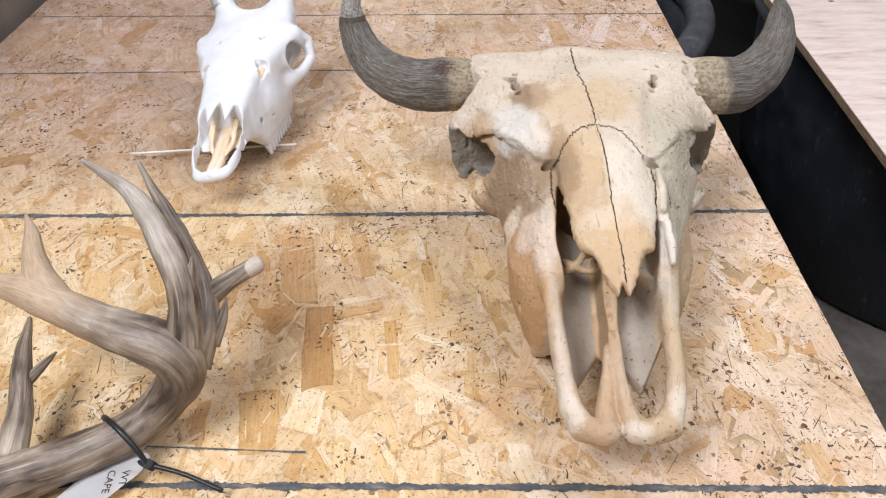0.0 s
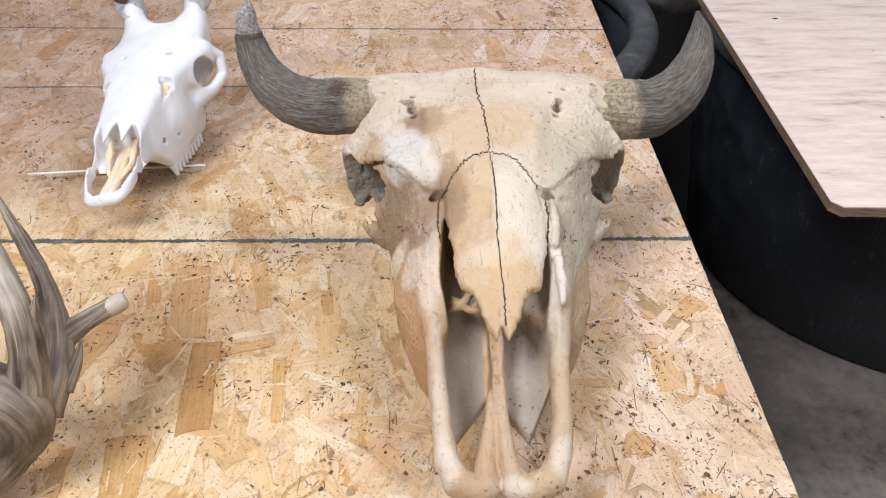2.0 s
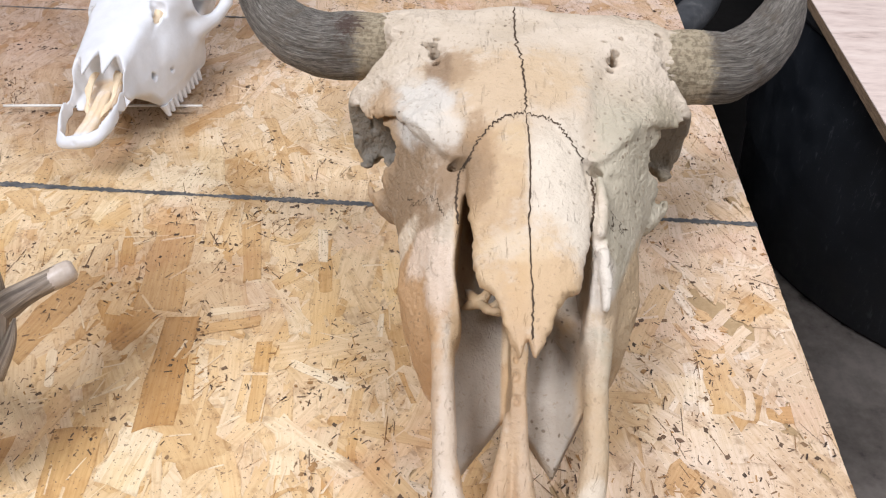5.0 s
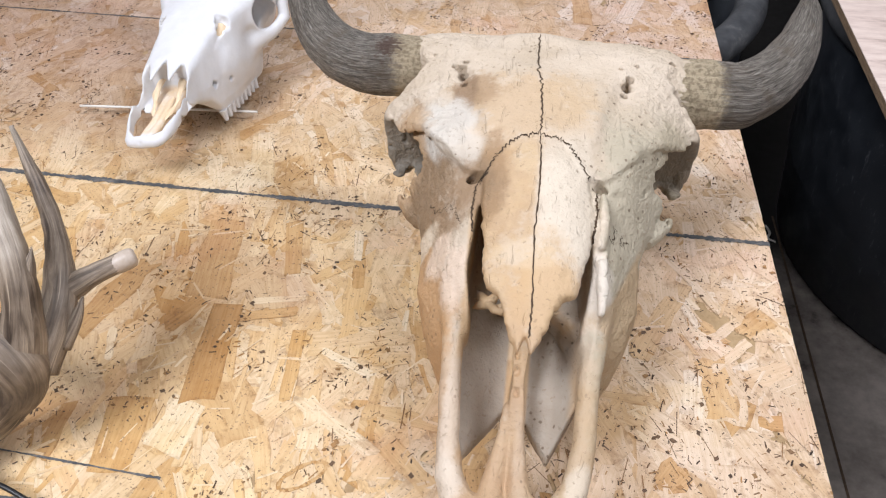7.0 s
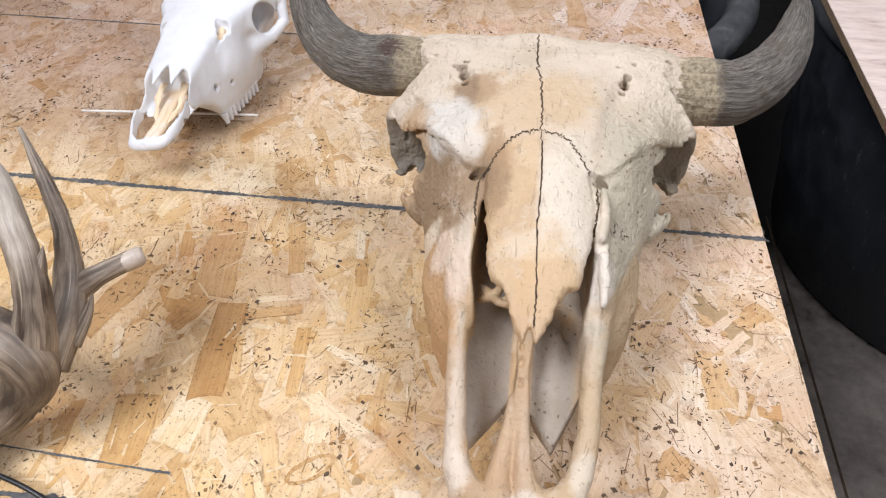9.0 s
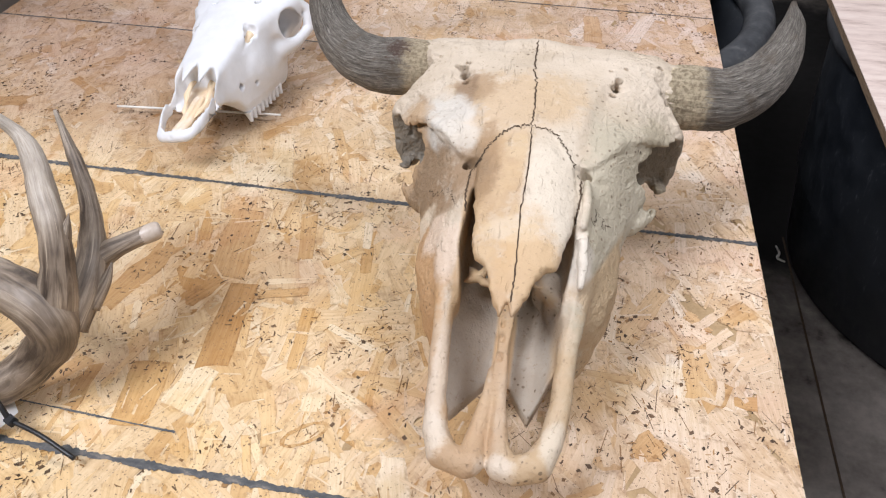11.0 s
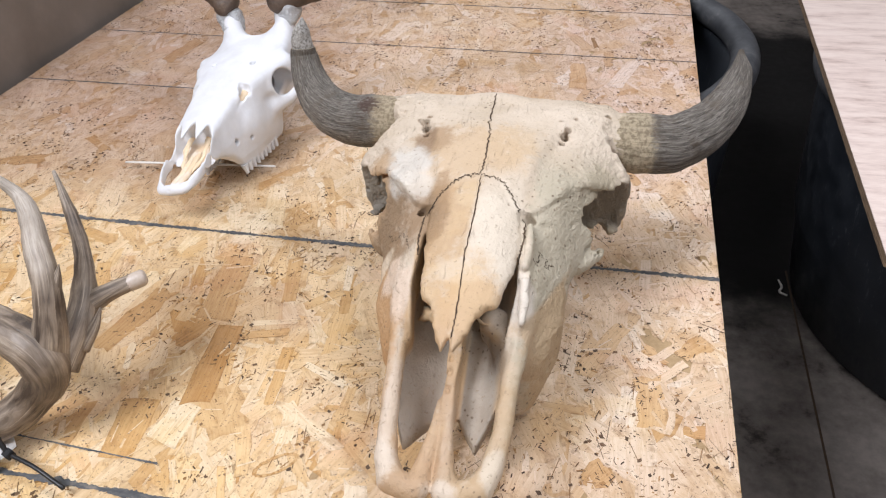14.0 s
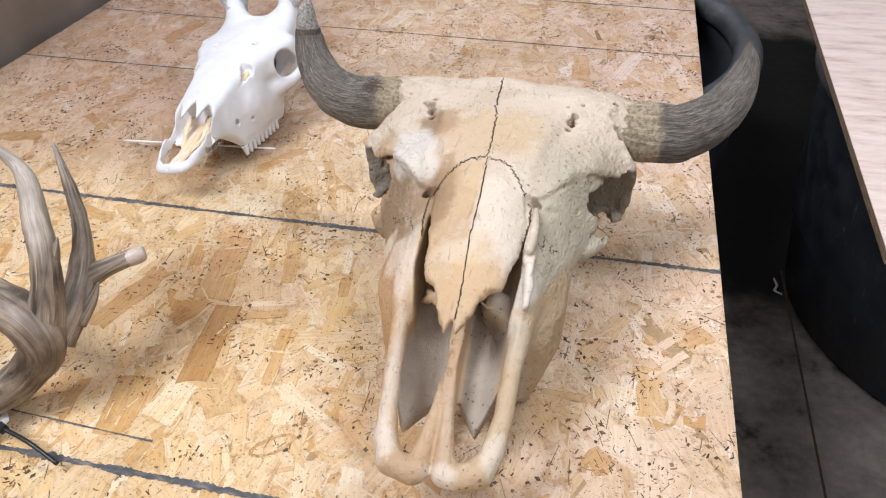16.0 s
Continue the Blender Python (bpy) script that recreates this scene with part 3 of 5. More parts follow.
def strands():
    verts, faces, uvs, rims, tones, hues = [], [], [], [], [], []

    def flake(x, y, ang, length, width, tone, z, ragged=1.0, hue=0.3):
        n0 = len(verts)
        big = width > 0.006
        ends, mids = (4, 4) if big else (2, 1)
        wob = 0.16 * ragged
        ring = [(-0.5 + rng.uniform(-0.04, 0.08) * ragged, v) for v in np.linspace(0.5, -0.5, ends)]
        ring += [(u, -0.5 + rng.uniform(-wob, wob)) for u in np.linspace(-0.5, 0.5, mids + 2)[1:-1]]
        ring += [(0.5 + rng.uniform(-0.08, 0.04) * ragged, v) for v in np.linspace(-0.5, 0.5, ends)]
        ring += [(u, 0.5 + rng.uniform(-wob, wob)) for u in np.linspace(0.5, -0.5, mids + 2)[1:-1]]
        skew, taper, bow = rng.uniform(-0.5, 0.5) * ragged, rng.uniform(-0.35, 0.35) * ragged, rng.uniform(-0.12, 0.12) * ragged
        ca, sa = math.cos(ang), math.sin(ang)
        lift = rng.uniform(-0.0001, 0.0001)
        for u, v in ring:
            w = width * (1 + taper * u)
            a, b = u * length + skew * v * width, v * w + bow * width * (4 * u * u - 1)
            X = min(max(x + a * ca - b * sa, SHEET[0] + 0.0005), SHEET[1] - 0.0005)
            Y = min(max(y + a * sa + b * ca, SHEET[2]), SHEET[3])
            verts.append((X, Y, z + lift * u))
        faces.append(tuple(range(n0, len(verts))))
        uvs.extend([(u * length, v * width) for u, v in ring])
        rims.extend([(2 * u, 2 * v) for u, v in ring])
        tones.append(tone)
        hues.append(hue)

    layers = 21300
    for k in range(layers):
        x, y = rng.uniform(SHEET[0], SHEET[1]), rng.uniform(SHEET[2], SHEET[3])
        edge = x > 0.24 + 0.05 * noise.noise(Vector((y * 5, 0.0, 2.0)))
        kind = rng.random()
        ang = rng.normal(1.68, 0.42) if rng.random() < 0.8 else rng.uniform(0, math.pi)
        if kind < (0.62 if edge else 0.42):
            length, width = rng.uniform(0.012, 0.045), rng.uniform(0.0015, 0.008)
        elif kind < 0.88:
            length, width = rng.uniform(0.04, 0.10), rng.uniform(0.008, 0.022)
        else:
            length, width = rng.uniform(0.06, 0.13), rng.uniform(0.020, 0.038)
        t = rng.normal(0.76, 0.12)
        hue = rng.random() ** (2.6 if edge else 1.4) * (0.45 if edge else 0.95)
        if rng.random() < (0.05 if edge else 0.13):
            t, hue = rng.uniform(0.36, 0.58), rng.uniform(0.3, 1.0)
        hue *= 1.0 if y < 0.8 else 0.5
        flake(x, y, ang, length, width, min(max(t, 0.1), 1.0), TOP - 0.0014 + 0.0010 * k / layers, 1.0, hue)
    # strands that stand out: golden and brown heartwood, then white sapwood
    for x, y, ang, ln, w, t, hue in ((-0.105, 0.488, 1.72, 0.076, 0.036, 0.46, 1.0), (-0.062, 0.588, 1.68, 0.122, 0.030, 0.31, 0.5), (0.093, 0.382, 0.13, 0.115, 0.025, 0.48, 1.0), (-0.030, 0.739, 1.82, 0.088, 0.018, 0.42, 0.6), (0.020, 0.709, 0.8, 0.05, 0.014, 0.6, 0.9), (0.015, 0.582, 1.7, 0.085, 0.013, 0.48, 0.9), (-0.026, 0.640, 0.31, 0.056, 0.012, 0.5, 0.8), (-0.261, 0.693, 2.0, 0.09, 0.018, 0.5, 0.9), (-0.103, 0.712, 1.73, 0.124, 0.040, 0.42, 0.4), (-0.05, 0.938, 1.97, 0.08, 0.014, 0.5, 0.5), (0.263, 1.378, 1.66, 0.113, 0.028, 0.55, 0.7)):
        flake(x, y, ang, ln, w, t, TOP - 0.00036, 0.4, hue)
    for x, y, ang, ln, w, t, hue in ((-0.063, 0.503, 1.5, 0.055, 0.034, 1.0, 0.15), (0.063, 0.591, 2.72, 0.058, 0.009, 1.0, 0.1), (-0.111, 0.889, 1.87, 0.121, 0.026, 0.95, 0.1), (0.286, 0.641, 1.7, 0.079, 0.018, 0.92, 0.1), (0.310, 0.669, 1.52, 0.076, 0.014, 0.88, 0.0), (0.343, 0.677, 1.12, 0.094, 0.020, 0.66, 0.7), (0.397, 0.496, 1.6, 0.072, 0.032, 0.84, 0.1), (0.346, 1.398, 1.3, 0.127, 0.026, 0.98, 0.0), (-0.022, 0.660, 0.23, 0.051, 0.009, 0.98, 0.2), (0.037, 0.752, 1.75, 0.05, 0.009, 0.95, 0.1), (-0.117, 0.848, 1.4, 0.10, 0.028, 0.98, 0.1), (-0.275, 0.62, 1.92, 0.12, 0.022, 0.92, 0.2)):
        flake(x, y, ang, ln, w, t, TOP - 0.00034, 0.5, hue)
    # dark splinters, bark and gaps, thick in a few rough places
    rough = ((0.271, 0.505, 0.035, 0.9), (0.354, 0.513, 0.035, 0.55), (0.42, 0.60, 0.05, 0.3), (0.40, 0.72, 0.05, 0.25), (0.02, 0.71, 0.05, 0.2), (0.12, 0.56, 0.04, 0.25), (-0.15, 0.56, 0.06, 0.25), (-0.28, 0.50, 0.03, 0.9), (-0.2, 0.74, 0.05, 0.2))
    for k in range(42000):
        x, y = rng.uniform(SHEET[0], SHEET[1]), rng.uniform(SHEET[2], 1.9)
        patch = 0.6 * noise.noise(Vector((x * 9, y * 9, 0.3))) + 0.9 * noise.noise(Vector((x * 30, y * 30, 0.7))) + (0.06 if x > 0.24 else -0.06)
        patch += sum(q * math.exp(-((x - a) ** 2 + (y - b) ** 2) / r**2) for a, b, r, q in rough)
        if rng.random() > 0.26 + 1.5 * patch:
            continue
        form, zz = rng.random(), TOP - 0.00025 + rng.uniform(0, 0.0001)
        if form < 0.74:
            flake(x, y, rng.normal(1.5, 0.9), rng.uniform(0.0012, 0.007), rng.uniform(0.0005, 0.0015), rng.uniform(0.0, 0.26), zz)
        elif form < 0.80:
            flake(x, y, rng.normal(1.68, 0.4), rng.uniform(0.010, 0.030), rng.uniform(0.0004, 0.0009), rng.uniform(0.05, 0.26), zz)
        else:
            size = rng.uniform(0.0012, 0.0038)
            flake(x, y, rng.uniform(0, 3), size * 1.4, size, rng.uniform(0.03, 0.24), zz)
    # oval knot scar
    for k in range(26):
        q = 2 * math.pi * k / 26
        u, v = 0.020 * math.cos(q), 0.0085 * math.sin(q)
        flake(0.055 + u * 0.75 - v * 0.66, 0.471 + u * 0.66 + v * 0.75, 0.72 + math.atan2(0.0085 * math.cos(q), -0.020 * math.sin(q)), 0.008, rng.uniform(0.002, 0.0042), rng.uniform(0.2, 0.42), TOP - 0.0003)
    # pale splinters
    for k in range(2200):
        x, y = rng.uniform(SHEET[0], SHEET[1]), rng.uniform(SHEET[2], SHEET[3])
        flake(x, y, rng.normal(1.2, 0.9), rng.uniform(0.01, 0.035), rng.uniform(0.0008, 0.003), rng.uniform(0.7, 1.0), TOP - 0.0003 + rng.uniform(0, 0.0001), 1.0, 0.2)
    me = mesh_of("strands", verts, faces, False)
    me.uv_layers.new(name="UVMap").data.foreach_set("uv", np.array(uvs, float).ravel())
    me.uv_layers.new(name="Rim").data.foreach_set("uv", np.array(rims, float).ravel())
    me.attributes.new("tone", "FLOAT", "FACE").data.foreach_set("value", np.array(tones, float))
    me.attributes.new("hue", "FLOAT", "FACE").data.foreach_set("value", np.array(hues, float))
    return me


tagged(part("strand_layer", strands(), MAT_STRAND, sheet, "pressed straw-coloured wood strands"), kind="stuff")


def ink_line(y_left, y_right, width, x0=SHEET[0], x1=SHEET[1], bend=0.0):
    """A ruled line across the sheet, ragged where the strands take no ink."""
    k = int((x1 - x0) / 0.0022)
    verts = []
    for i, xx in enumerate(np.linspace(x0, x1, k)):
        f = i / (k - 1)
        yc = y_left + (y_right - y_left) * f + bend * 4 * f * (1 - f)
        w = width * (0.75 + 0.5 * noise.noise(Vector((xx * 25, yc * 7, 0))))
        verts += [(xx, yc - w * rng.uniform(0.28, 0.62), TOP + 0.00004), (xx, yc + w * rng.uniform(0.28, 0.62), TOP + 0.00004)]
    return mesh_of("ink_line", verts, [(2 * i, 2 * i + 2, 2 * i + 3, 2 * i + 1) for i in range(k - 1)], False)


for yl, yr, w, kw in ((0.422, 0.412, 0.0098, {}), (0.826, 0.82, 0.0095, {"bend": -0.003}), (1.238, 1.232, 0.0042, {}), (1.488, 1.462, 0.004, {}), (1.735, 1.702, 0.004, {}), (0.464, 0.452, 0.0028, {"x0": -0.30, "x1": -0.055})):
    part("ink_line", ink_line(yl, yr, w, **kw), MAT_INK, sheet, "dark grey ruled ink line")


# ---- black tanks and plywood lid ----
def tank(name, cx, cy, r_low, r_high, height, label):
    t = thing(name, pose(cx, cy, 0), label, "tank")
    prof = [(r_low - 0.02, 0.0), (r_low, 0.015), (r_low + (r_high - r_low) * 0.35, height * 0.35), (r_low + (r_high - r_low) * 0.36 + 0.006, height * 0.37), (r_high - 0.02, height - 0.06), (r_high - 0.02, height - 0.04), (r_high - 0.035, height - 0.04), (r_low - 0.02, 0.03), (0.0, 0.025)]
    n = 96
    verts, faces = [], []
    for r, z in prof:
        for k in range(n):
            a = 2 * math.pi * k / n
            verts.append((r * math.cos(a), r * math.sin(a), z))
    for i in range(len(prof) - 1):
        for k in range(n):
            kn = (k + 1) % n
            faces.append((i * n + k, i * n + kn, (i + 1) * n + kn, (i + 1) * n + k))
    faces.append(tuple(range(n - 1, -1, -1)))
    part("shell", mesh_of("shell", verts, faces), MAT_TANK, t)
    m = 20
    verts, faces = [], []
    for k in range(n):
        a = 2 * math.pi * k / n
        for j in range(m):
            b = 2 * math.pi * j / m
            rr = r_high - 0.028 + 0.028 * math.cos(b)
            verts.append((rr * math.cos(a), rr * math.sin(a), height - 0.028 + 0.028 * math.sin(b)))
    for k in range(n):
        for j in range(m):
            faces.append((k * m + j, ((k + 1) % n) * m + j, ((k + 1) % n) * m + (j + 1) % m, k * m + (j + 1) % m))
    part("rim", mesh_of("rim", verts, faces), MAT_RIM, t, "worn grey rolled rim")
    return t


tank("stock_tank", 0.125, 1.62, 0.40, 0.475, TOP - 0.0118, "round black plastic stock tank with worn rim under strand board")
tank("stock_tank", 1.218, 1.54, 0.465, 0.525, 0.545, "round black scuffed plastic stock tank under the plywood sheet")


def plywood():
    p = thing("plywood_sheet", pose(0, 0, 0), "pale pinkish birch plywood sheet lying on a black tank", "plywood")
    a, b = (0.667, 0.884), (0.700, 1.9)
    k = (b[0] - a[0]) / (b[1] - a[1])
    L = 2.44
    pts = [(a[0] + 0.012, a[1]), (1.886, a[1] - 0.03), (1.886 + k * L, a[1] + L), (a[0] + k * L, a[1] + L), (a[0], a[1] + 0.014)]
    for nm, z0, z1, mt, lb in (("core", 0.545, 0.5585, MAT_PLY_EDGE, "brown layered edge"), ("face_veneer", 0.5585, 0.56, MAT_PLY, "pale pink face veneer")):
        bm = bmesh.new()
        f = bm.faces.new([bm.verts.new((x, y, z0)) for x, y in pts])
        r = bmesh.ops.extrude_face_region(bm, geom=[f])
        bmesh.ops.translate(bm, vec=(0, 0, z1 - z0), verts=[v for v in r["geom"] if isinstance(v, bmesh.types.BMVert)])
        bmesh.ops.recalc_face_normals(bm, faces=bm.faces[:])
        part(nm, bm, mt, p, lb)
    for x, y, w in ((0.80, 1.51, 0.006), (0.83, 1.12, 0.003), (0.92, 1.36, 0.0025)):
        part("speck", mesh_of("speck", [(x + w * math.cos(k) * (1 + 0.3 * math.sin(3 * k)), y + 0.6 * w * math.sin(k), 0.5602) for k in np.linspace(0, 2 * math.pi, 12, endpoint=False)], [tuple(range(12))], False), MAT_CRACK, p, "small dark speck")
    return p


plywood()

# ---- low board and post beyond the sheet ----
side = thing("side_board", pose(0, 0, 0), "taupe painted upright board beside the strand board sheet", "board")
part("panel", box(-0.80, -0.765, -0.2, 1.72, 0.0, 0.95, 0.004), MAT_TAPE, side)
tagged(part("post", box(-0.86, -0.775, 1.725, 1.80, 0.0, 1.6, 0.004), MAT_POST), "dark red-brown wooden post beside the taupe board", "post")


# ---- bison skull ----
BISON = pose(0.215, 0.671, TOP, 0, 0, 0.8)


def bison_shape(P):
    x, y, z = P[..., 0], P[..., 1], P[..., 2]
    A = P.copy()
    A[..., 0] = np.abs(x)
    a = A[..., 0]
    # brain case
    d = sd_ball(A, (0, 0.085, 0.125), (0.088, 0.078, 0.08))
    d = join(d, sd_box(A, (0, 0.06, 0.06), (0.05, 0.09, 0.05), 0.03), 0.02)
    # face and cheeks down to the tooth rows
    w = interp(y, [-0.17, -0.14, -0.12, -0.09, -0.04, 0.0, 0.03, 0.08], [0.046, 0.062, 0.076, 0.086, 0.088, 0.085, 0.08, 0.07])
    wm = interp(y, [-0.17, -0.14, -0.12, -0.09, -0.05, -0.02, 0.0, 0.02, 0.034, 0.06], [0.046, 0.060, 0.073, 0.083, 0.090, 0.098, 0.106, 0.113, 0.114, 0.10])
    wt = interp(y, [-0.17, -0.13, -0.09, -0.055, -0.03, 0.0, 0.03, 0.08], [0.034, 0.042, 0.046, 0.050, 0.058, 0.078, 0.100, 0.09])
    roof = interp(y, [-0.2, -0.14, -0.10, -0.06, -0.03, 0.0, 0.03, 0.1], [0.10, 0.135, 0.163, 0.182, 0.198, 0.2045, 0.2075, 0.20])
    roof = roof - np.clip((y + 0.05) / 0.04, 0, 1) * (1.1 * a**2 + 42 * np.maximum(a - 0.045, 0) ** 3) + np.where(x < 0, -0.005, 0.003) * np.clip((a - 0.05) / 0.03, 0, 1) * np.clip((y + 0.04) / 0.03, 0, 1)
    dip = 0.010 * np.exp(-(((a - 0.05) / 0.022) ** 2) - ((y + 0.03) / 0.026) ** 2)
    roof = roof - dip
    base = interp(y, [-0.2, -0.15, -0.128, -0.10, 0.1], [0.10, 0.078, 0.03, 0.012, 0.012])
    knee = np.minimum(roof - 0.03, interp(y, [-0.2, -0.1, 0.0, 0.03], [0.06, 0.11, 0.145, 0.158]))
    up = np.clip((z - knee) / np.maximum(roof - knee, 0.02), 0, 1) ** 1.4
    mid = np.clip((z - 0.110) / 0.018, 0, 1)
    wide = w + (wm - w) * mid * mid * (3 - 2 * mid)
    wide = (wide + (wt - wide) * up) * interp(z, [0.0, 0.03, 0.07, 0.10], [0.72, 0.84, 0.98, 1.0])
    face = smax(smax(a - wide, z - roof, 0.012), smax(base - z, np.maximum(-0.138 - y, y - 0.06), 0.012), 0.012) * 0.85
    d = join(d, face, 0.010)
    # brow plate, with its edge standing over the face
    wf = interp(y, [-0.036, -0.026, -0.006, 0.02, 0.045, 0.062, 0.075, 0.09, 0.11, 0.14, 0.17], [0.044, 0.059, 0.078, 0.098, 0.124, 0.137, 0.136, 0.116, 0.108, 0.118, 0.11])
    wf = wf + np.clip((a - 0.06) / 0.03, 0, 1) * (0.0022 * lattice_noise(P, 60, 61) + 0.0016 * lattice_noise(P, 150, 62))
    zt = interp(y, [-0.05, 0.0, 0.05, 0.12, 0.155, 0.17], [0.199, 0.208, 0.213, 0.217, 0.214, 0.20]) - (1.1 * a**2 + 42 * np.maximum(a - 0.045, 0) ** 3) * interp(y, [0.05, 0.12], [1.0, 0.2]) - dip
    thick = interp(y, [-0.05, 0.04, 0.065, 0.1], [0.006, 0.008, 0.018, 0.03]) + 0.02 * np.clip((0.088 - a) / 0.02, 0, 1) * np.clip((y + 0.02) / 0.03, 0, 1)
    brow = smax(smax(a - wf, z - zt, 0.005), smax(zt - thick - z, np.maximum(y - 0.158, -0.034 - y), 0.005), 0.003)
    d = join(d, brow, 0.0025)
    d = join(d, sd_rod(P, (0.08, 0.134, 0.184), (0.142, 0.133, 0.1785), 0.0285, 0.0285), 0.014)
    d = join(d, sd_rod(P, (-0.08, 0.136, 0.187), (-0.130, 0.138, 0.184), 0.0250, 0.0245), 0.014)
    d = join(d, sd_ball(P, (-0.006, 0.146, 0.204), (0.036, 0.016, 0.016)), 0.008)
    # bony ring round the eye
    d = join(d, sd_ball(A, (0.088, 0.058, 0.150), (0.046, 0.034, 0.034)), 0.008)
    rim = sd_chain(A, [(0.131, 0.070, 0.170, 0.007), (0.1335, 0.072, 0.150, 0.0045), (0.131, 0.068, 0.130, 0.0050)])
    rim = join(rim, sd_box(A, (0.109, 0.0715, 0.150), (0.024, 0.0055, 0.032), 0.004), 0.004)
    rim = join(rim, sd_chain(A, [(0.094, -0.020, 0.126, 0.0075), (0.108, -0.002, 0.125, 0.0062), (0.115, 0.007, 0.126, 0.0040)]), 0.004)
    d = join(d, rim, 0.006)
    d = join(d, sd_chain(A, [(0.126, 0.055, 0.116, 0.006), (0.116, 0.10, 0.110, 0.007), (0.09, 0.14, 0.10, 0.01)]), 0.01)
    # hollow of the nose, open above in front of the nasal bones
    cw = interp(y, [-0.28, -0.22, -0.15, -0.10, -0.05, 0.01], [0.028, 0.032, 0.040, 0.048, 0.042, 0.012])
    cf = interp(y, [-0.28, -0.19, -0.15, -0.10, 0.0], [-0.02, 0.0, 0.022, 0.04, 0.075])
    cw = cw * interp(z - cf, [0.0, 0.02, 0.05, 0.1], [0.5, 0.82, 1.0, 0.96])
    hollow = smax(smax(a - cw, cf - z, 0.01), y - 0.0, 0.01)
    d = cut(d, hollow, 0.006)
    # rods of the muzzle
    d = join(d, sd_chain(A, [(0.058, -0.075, 0.150, 0.0075), (0.055, -0.11, 0.131, 0.0082), (0.050, -0.16, 0.106, 0.0078), (0.047, -0.205, 0.085, 0.0084), (0.043, -0.230, 0.073, 0.0096), (0.035, -0.246, 0.067, 0.0116), (0.018, -0.251, 0.063, 0.0098), (0.012, -0.243, 0.062, 0.0085)]), 0.008)
    # inner blades, left and right, meeting in a septum that runs back under the nasal bones
    d = join(d, sd_chain(P, [(-0.014, -0.247, 0.063, 0.0095), (-0.0135, -0.226, 0.063, 0.0085), (-0.0085, -0.200, 0.078, 0.0058), (-0.0062, -0.180, 0.090, 0.0040)]), 0.004)
    d = join(d, sd_chain(P, [(0.008, -0.249, 0.063, 0.0095), (0.0045, -0.226, 0.065, 0.0075), (0.0020, -0.200, 0.080, 0.0056), (0.0004, -0.175, 0.095, 0.0042)]), 0.004)
    d = cut(d, sd_chain(P, [(-0.004, -0.268, 0.07, 0.0022), (-0.0042, -0.236, 0.078, 0.0014), (-0.0038, -0.205, 0.090, 0.0010)]), 0.001)
    ridge = interp(y, [-0.20, -0.18, -0.10, -0.05], [0.084, 0.098, 0.140, 0.165])
    floor = interp(y, [-0.20, -0.17, -0.12], [0.075, 0.060, 0.035])
    blade = smax(np.abs(x + 0.0008) - 0.0052 - 0.0012 * lattice_noise(P, 60, 31), smax(z - ridge, floor - z, 0.003), 0.002)
    blade = np.maximum(blade, np.maximum(-0.196 - y, y + 0.05))
    d = join(d, blade, 0.002)
    # thin bowl of bone under the nose, running out in two points
    rise = 0.032 * np.clip(a / 0.046, 0, 2) ** 2.4
    zb = 0.150 + 0.497 * (y + 0.075) - np.where(x < 0, 0.056, 0.040) + rise
    steep = 0.497 + 0.032 * 2.4 / 0.046 * np.clip(a / 0.046, 0, 2) ** 1.4
    bowl = smax(np.abs(z - zb) / np.sqrt(1 + steep**2) - 0.0034, smax(a - interp(y, [-0.21, -0.16, -0.10], [0.042, 0.047, 0.056]), np.maximum(-0.200 + 1.5 * np.abs(np.where(x < 0, 0.038, 0.024) - a) - y, y + 0.05), 0.003), 0.003)
    d = join(d, bowl, 0.005)
    # nasal bones, a vaulted shell
    wn = interp(y, [-0.186, -0.178, -0.165, -0.150, -0.141, -0.133, -0.10, -0.06, -0.03, 0.0, 0.016], [0.003, 0.0085, 0.0145, 0.0185, 0.024, 0.034, 0.0425, 0.0445, 0.040, 0.024, 0.0])
    wn = wn * np.where(x < 0, interp(y, [-0.17, -0.14, -0.10, -0.055, -0.03], [1.0, 0.90, 0.83, 0.92, 1.0]), 1.0)
    wn = wn + 0.0014 * lattice_noise(P, 90, 17) + 0.0012 * lattice_noise(P, 260, 18)
    zn = interp(y, [-0.19, -0.15, -0.08, -0.03, 0.02], [0.155, 0.168, 0.191, 0.2045, 0.209]) - 7.0 * a**2 - 5.0e3 * np.maximum(a - 0.018, 0) ** 4
    shell = smax(np.abs(z - zn + 0.0045) - 0.0042, np.maximum(np.maximum(a - wn, np.clip(-0.172 - y, -1, 1) * 0.35 - a), -0.186 - y), 0.003)
    d = join(d, shell, 0.003)
    # nutrient holes in the septum
    for q in ((-0.003, -0.150, 0.1155), (-0.003, -0.160, 0.110), (-0.002, -0.174, 0.102)):
        d = cut(d, sd_ball(P, q, (0.0022, 0.0034, 0.005)), 0.0006)
    # eye sockets, foramina, grooves
    d = cut(d, sd_box(A, (0.140, 0.034, 0.1465), (0.054, 0.0325, 0.0255), 0.010), 0.002)
    d = join(d, rim, 0.004)
    # fingers of bone on the fore edge of the sockets
    for zz, rr, much in ((0.166, 0.0028, 0.012), (0.153, 0.0036, 0.016), (0.140, 0.0030, 0.020), (0.130, 0.0024, 0.016)):
        d = cut(d, sd_rod(P, (0.128, 0.010, zz), (0.116 - much, -0.012, zz - 0.002), rr, rr * 0.7), 0.001)
    d = cut(d, sd_rod(P, (-0.126, 0.010, 0.139), (-0.100, -0.003, 0.137), 0.0038, 0.0028), 0.001)
